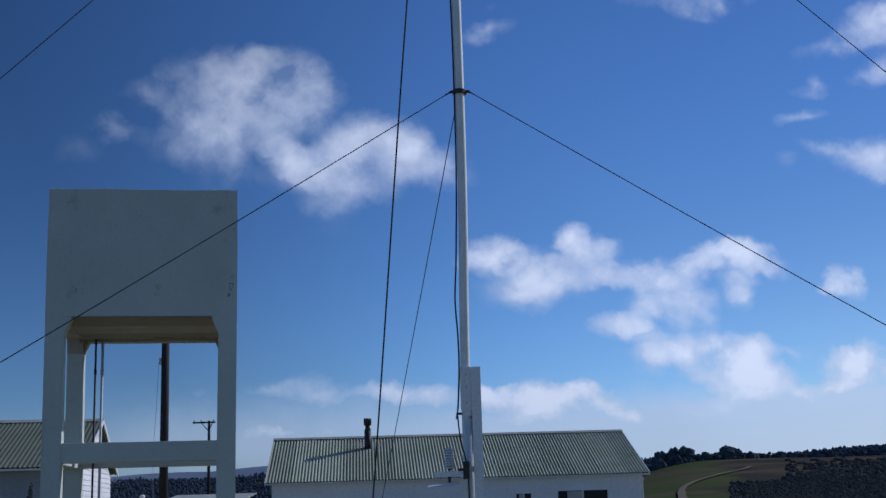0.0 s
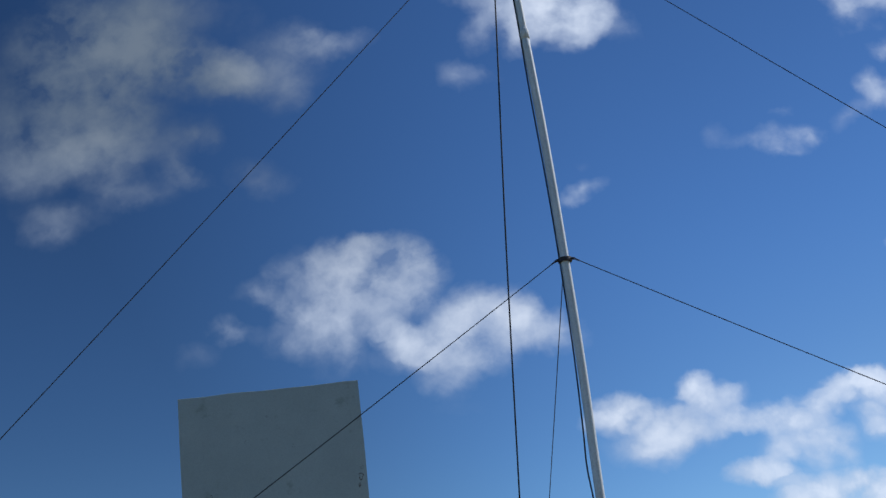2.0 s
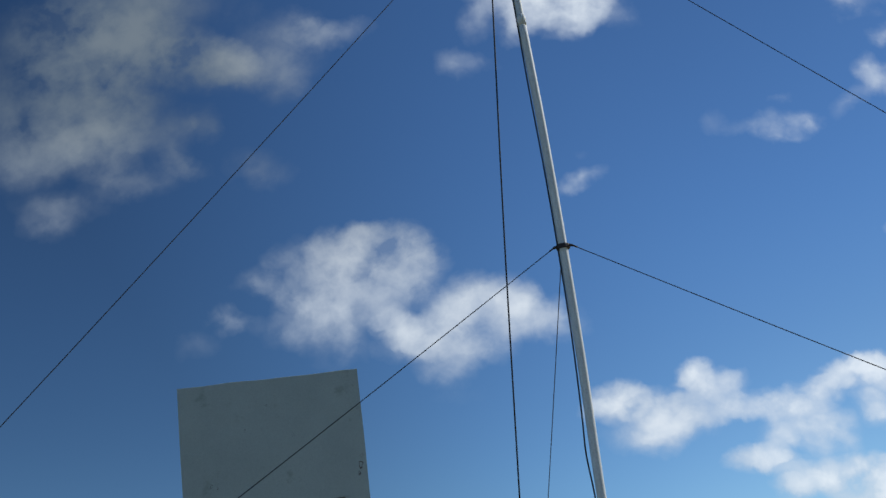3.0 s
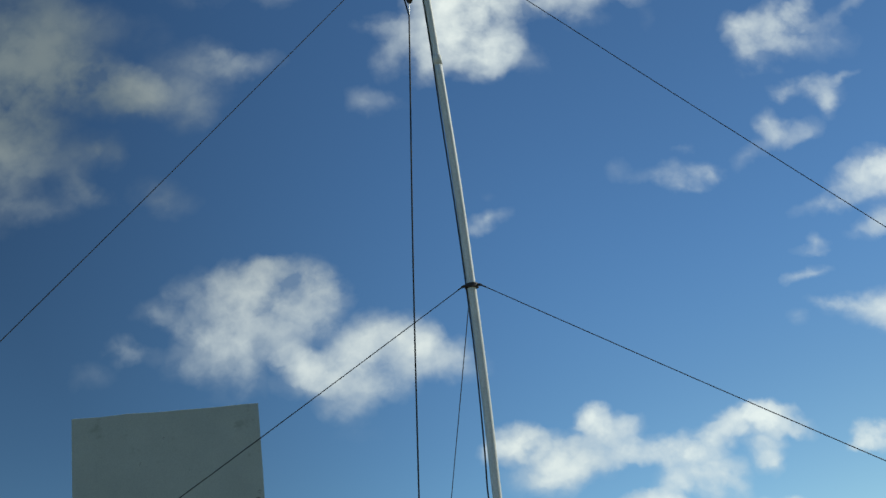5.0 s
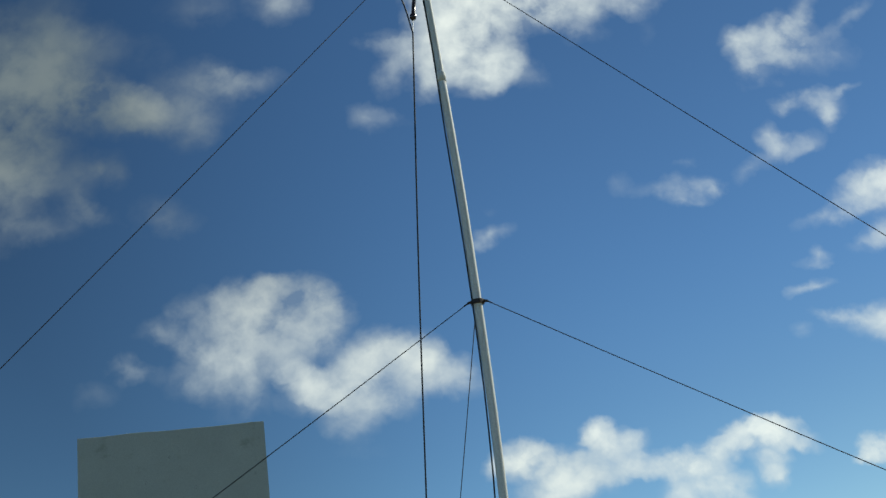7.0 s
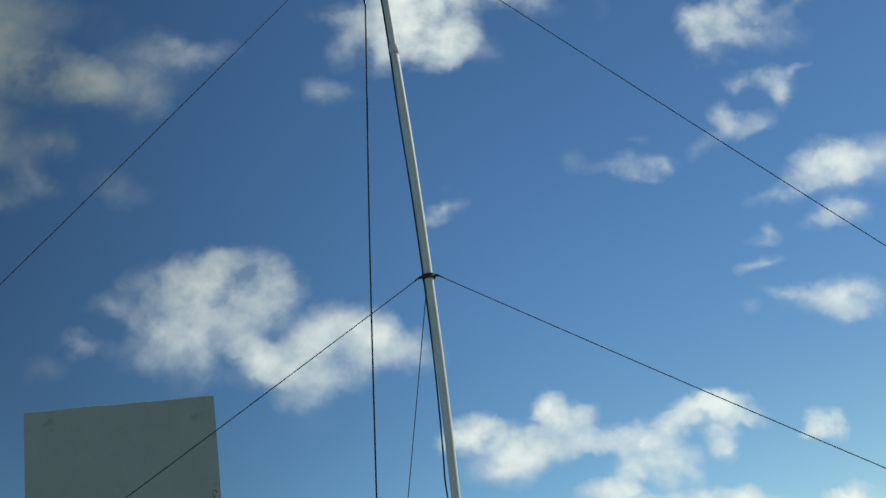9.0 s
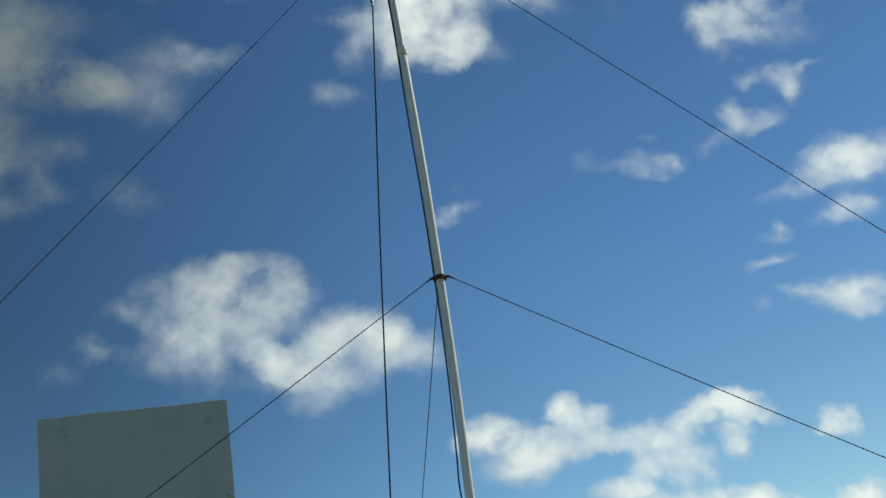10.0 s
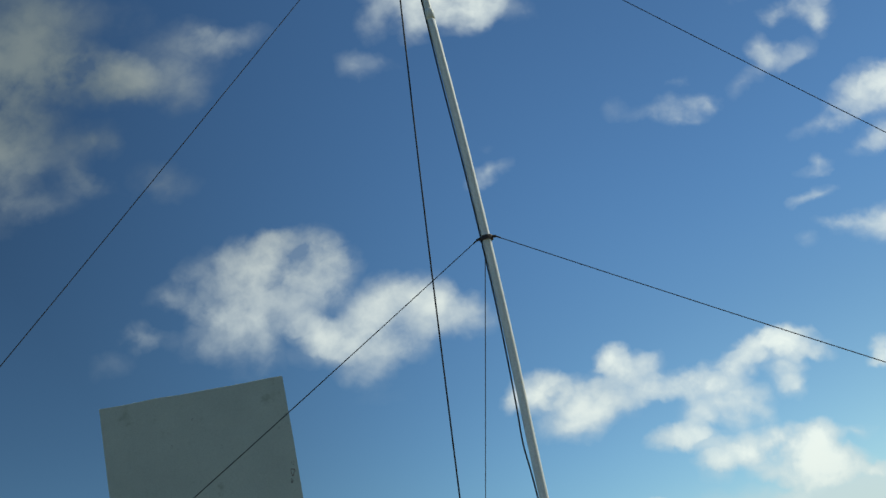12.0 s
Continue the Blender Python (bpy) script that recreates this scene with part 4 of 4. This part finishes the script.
def house(m, label, length, half, eave, ridge, overhang, pitch=0.104, boards=False, sheet="roof", front="wall", wave=0.019, sheet_waves=8, gable_over=0.18):
    """A plain gabled house. x runs along the ridge from its left end, y away from the front eave line."""
    t = thing("house", m, label, "house")
    rise = ridge - eave
    slope = math.atan2(rise, half)
    run = math.hypot(rise, half)
    top = eave + rise * overhang / half - 0.10
    # walls
    wl_x0, wl_x1, y0, y1 = gable_over, length - gable_over, overhang, 2 * half - overhang
    th = 0.14
    part("wall", boxed(wl_x0, wl_x1, y0, y0 + th, 0, top), M[front], t)
    part("wall", boxed(wl_x0, wl_x1, y1 - th, y1, 0, top), M["wall"], t)
    for x in (wl_x0, wl_x1 - th):
        bm = bmesh.new()
        prism(bm, [(y0 + th, 0), (y1 - th, 0), (y1 - th, top), (half, ridge - 0.13), (y0 + th, top)], x, x + th)
        bm.transform(Matrix(((0, 1, 0, 0), (1, 0, 0, 0), (0, 0, 1, 0), (0, 0, 0, 1))))
        bmesh.ops.recalc_face_normals(bm, faces=bm.faces)
        wall = part("gable_wall", bm, M["board"] if boards else M["wall"], t)
        if boards and x > 1:
            z, step = 0.15, 0.125
            while z < ridge - 0.25:
                zt = z + step
                edge = 0 if zt < top else (zt - top) / (ridge - 0.13 - top) * (half - y0)
                ya, yb = y0 + edge, y1 - edge
                if yb - ya > 0.2:
                    b = prism(bmesh.new(), [(0.0, zt), (0.0, z), (0.030, z), (0.012, zt)], ya, yb)
                    part("weatherboard", b, M["board"], wall, at=Matrix.Translation((x + th + 0.001, 0, 0)))
                z += step
    # roof: two slopes of corrugated sheets, a ridge cap and barge boards
    roof = part("roof", boxed(0.02, length - 0.02, half - 0.05, half + 0.05, ridge - 0.12, ridge - 0.05), M["trim"], t)
    wide = pitch * sheet_waves
    n = math.ceil(length / wide)
    full = mesh_of("corrugated_sheet", corrugated(bmesh.new(), wide * 1.0, pitch, run, wave), M[sheet], True)
    last = mesh_of("corrugated_sheet", corrugated(bmesh.new(), max(pitch, length - (n - 1) * wide), pitch, run, wave), M[sheet], True)
    for back in (0, 1):
        for k in range(n):
            ob = new("corrugated_sheet", full if k < n - 1 else last)
            ob.parent = roof
            lift = 0.003 * (k % 2)
            if back:
                w = wide if k < n - 1 else max(pitch, length - (n - 1) * wide)
                ob.matrix_local = Matrix.Translation((k * wide + w, 2 * half, eave + lift)) @ pose(0, 0, 0, 0, 0, 180) @ pose(0, 0, 0, math.degrees(slope), 0, 0)
            else:
                ob.matrix_local = Matrix.Translation((k * wide, 0, eave + lift)) @ pose(0, 0, 0, math.degrees(slope), 0, 0)
    cap = bmesh.new()
    prism(cap, [(-0.17, -0.035), (0, 0.038), (0.17, -0.035), (0.17, -0.025), (0, 0.05), (-0.17, -0.025)], -0.02, length + 0.02)
    cap.transform(Matrix(((0, 1, 0, 0), (1, 0, 0, 0), (0, 0, 1, 0), (0, 0, 0, 1))))
    bmesh.ops.recalc_face_normals(cap, faces=cap.faces)
    part("ridge_cap", cap, M["ridge"], roof, "galvanised ridge flashing", at=Matrix.Translation((0, half, ridge)))
    for x in (-0.03, length + 0.005):
        for side in (0, 1):
            b = bmesh.new()
            prism(b, [(0, -0.08), (0, 0.02), (half - 0.003, rise + 0.02), (half - 0.003, rise - 0.08)], 0, 0.025)
            b.transform(Matrix(((0, 1, 0, 0), (1, 0, 0, 0), (0, 0, 1, 0), (0, 0, 0, 1))))
            if side:
                b.transform(Matrix.Translation((0, 2 * half, 0)) @ Matrix.Diagonal((1, -1, 1, 1)))
            bmesh.ops.recalc_face_normals(b, faces=b.faces)
            part("barge_board", b, M["trim"], roof, at=Matrix.Translation((x, 0, eave)))
    part("fascia", boxed(0, length, 0.02, 0.045, eave - 0.065, eave - 0.025), M["wall"], roof)
    part("eave_soffit", boxed(0.03, length - 0.03, 0.045, overhang, eave - 0.065, eave - 0.05), M["wall"], roof)
    return t


def house_window(parent, x0, x1, z0, z1, y, split=2):
    """A framed window set in the front wall."""
    w = part("window", boxed(x0, x1, y - 0.012, y - 0.002, z0, z1), M["glass"], parent, "dark window")
    for a, b, c, d in ((x0 - 0.05, x1 + 0.05, z1, z1 + 0.06), (x0 - 0.05, x1 + 0.05, z0 - 0.06, z0), (x0 - 0.05, x0, z0, z1), (x1, x1 + 0.05, z0, z1)):
        part("frame", boxed(a, b, y - 0.045, y - 0.001, c, d), M["wall"], w)
    for k in range(1, split):
        xm = x0 + (x1 - x0) * k / split
        part("curtain", boxed(xm - (x1 - x0) / split * 0.62, xm - 0.03, y - 0.016, y - 0.0125, z0 + 0.02, z1 - 0.02), M["curtain"], w, "pale curtain")
        part("mullion", boxed(xm - 0.025, xm + 0.025, y - 0.035, y - 0.013, z0, z1), M["trim"], w)
    return w


# house behind the mast
h1 = pose(-5.62, 39.90, 0, 0, 0, 3.6)
house_right = house(h1, "long low house with a weathered corrugated roof", 12.35, 4.05, 2.36, 3.92, 0.28)
house_window(house_right, 8.02, 8.50, 0.85, 1.80, 0.28)
house_window(house_right, 9.38, 11.0, 0.85, 1.85, 0.28, 2)
part("downpipe", tubed([(12.13, 0.2, 0), (12.13, 0.2, 2.0), (12.13, 0.06, 2.2)], 0.04, 8), M["trim"], house_right, "white downpipe")


def flue():
    f = part("flue", tubed([(0, 0, -0.25), (0, 0, 0.62)], 0.115, 16), M["flue"], house_right, "sooty stove flue", smooth=True, at=Matrix.Translation((3.28, 2.95, 3.49)))
    part("flue_neck", tubed([(0, 0, 0.62), (0, 0, 0.70), (0, 0, 0.78)], [0.115, 0.08, 0.08], 16), M["flue"], f, smooth=True)
    part("flue_cap", tubed([(0, 0, 0.78), (0, 0, 0.98), (0, 0, 1.02)], [0.13, 0.135, 0.125], 16), M["flue"], f, smooth=True)
    part("flashing", boxed(-0.42, 0.42, -0.06, 0.55, 0.05, 0.065), M["ridge"], f, "metal flashing", at=Matrix.Translation((0, 0.1, -0.02)) @ pose(0, 0, 0, 21.2, 0, 0))


flue()

# white boarded house beyond the tank
c, s = math.cos(radians(9)), math.sin(radians(9))
L2, H2 = 13.0, 4.1
apex = Vector((-8.68, 32.0))
corner = apex - Vector((c, s)) * L2 - Vector((-s, c)) * H2
house_left = house(pose(corner.x, corner.y, 0, 0, 0, 9), "white weatherboard house with a greenish corrugated roof", L2, H2, 2.66, 3.94, 0.35, boards=True, wave=0.009, sheet="moss_roof", front="shaded_wall")


# ---- poles ----
def pole(x, y, top, r0, r1, label, arm=None):
    t = thing("power_pole", pose(x, y, height(x, y)), label, "power pole")
    part("shaft", tubed([(0, 0, -0.3), (0, 0, top * 0.5), (0, 0, top)], [r0, (r0 + r1) / 2, r1], 14), M["wood_pole"], t, smooth=True)
    if arm:
        part("crossarm", boxed(-arm * 0.72, arm * 0.28, -0.06, 0.06, top - 0.22, top - 0.08, bevel=0.01), M["wood_pole"], t)
        for sx in (-0.55, 0.25):
            part("brace", tubed([(sx * arm * 0.6, -0.06, top - 0.2), (0, -0.08, top - 0.95)], 0.035, 6), M["wood_pole"], t)
        for sx in (-0.66, -0.35, 0.2):
            part("pin_insulator", tubed([(sx * arm, 0, top - 0.08), (sx * arm, 0, top + 0.02), (sx * arm, 0, top + 0.1)], [0.03, 0.05, 0.03], 8), M["brown_glaze"], t)
    return t


p1 = pole(-8.43, 38.0, 8.3, 0.145, 0.115, "dark creosoted wooden power pole")
part("bracket", boxed(-0.19, -0.10, -0.05, 0.05, 6.02, 6.22, bevel=0.01), M["pvc"], p1, "small grey insulator bracket")
part("earth_wire", tubed([(-0.19, -0.06, 6.1), (-0.24, -0.07, 4.6), (-0.33, -0.08, 3.2), (-0.20, -0.1, 0.0)], 0.006, 6), M["pvc"], p1, "thin pale wire")
pole(-20.46, 110.0, 9.1, 0.15, 0.12, "distant T-shaped power pole with a crossarm", arm=2.0)


# ---- small things beyond the tank ----
def shed():
    t = thing("shed", pose(-13.3, 60.0, 0), "low shed with a pale metal roof", "shed")
    part("wall", boxed(0.1, 3.9, 0.1, 2.9, 0, 1.95), M["wall"], t)
    bm = bmesh.new()
    prism(bm, [(0, 2.0), (3.0, 2.25), (3.0, 2.28), (0, 2.03)], 0, 4.0)
    bm.transform(Matrix(((0, 1, 0, 0), (1, 0, 0, 0), (0, 0, 1, 0), (0, 0, 0, 1))))
    bmesh.ops.recalc_face_normals(bm, faces=bm.faces)
    part("roof", bm, M["ridge"], t)


shed()


def globe_lamp():
    t = thing("garden_lamp", pose(-7.15, 30.0, 0), "small white globe lamp on a thin post", "lamp")
    part("post", tubed([(0, 0, 0), (0, 0, 1.9)], [0.03, 0.022], 10), M["dark_iron"], t, smooth=True)
    bm = bmesh.new()
    bmesh.ops.create_uvsphere(bm, u_segments=20, v_segments=12, radius=0.062, matrix=Matrix.Translation((0, 0, 1.955)))
    part("globe", bm, M["white_plastic"], t, smooth=True)
    part("collar", tubed([(0, 0, 1.88), (0, 0, 1.905)], [0.035, 0.03], 12), M["dark_iron"], t)


globe_lamp()


def conifer():
    t = thing("conifer", pose(-8.05, 24.6, 0), "small dark pointed conifer beside the white house", "shrub")
    part("trunk", tubed([(0, 0, 0), (0.01, 0, 1.1), (0, 0, 2.2)], [0.04, 0.025, 0.006], 8), M["bark"], t)
    rng = random.Random(8)
    spots = []
    for k in range(260):
        f = rng.random() ** 0.8
        w = 0.34 * (1 - f) + 0.02
        ang = rng.random() * math.tau
        spots.append((w * math.cos(ang) * rng.uniform(0.4, 1), w * math.sin(ang) * rng.uniform(0.4, 1), 0.15 + 2.1 * f, 0.055 * (1.25 - f)))
    me = clumps(spots, 8)
    me.materials.append(M["leaf"])
    crown = new("crown", me)
    crown.parent = t


conifer()
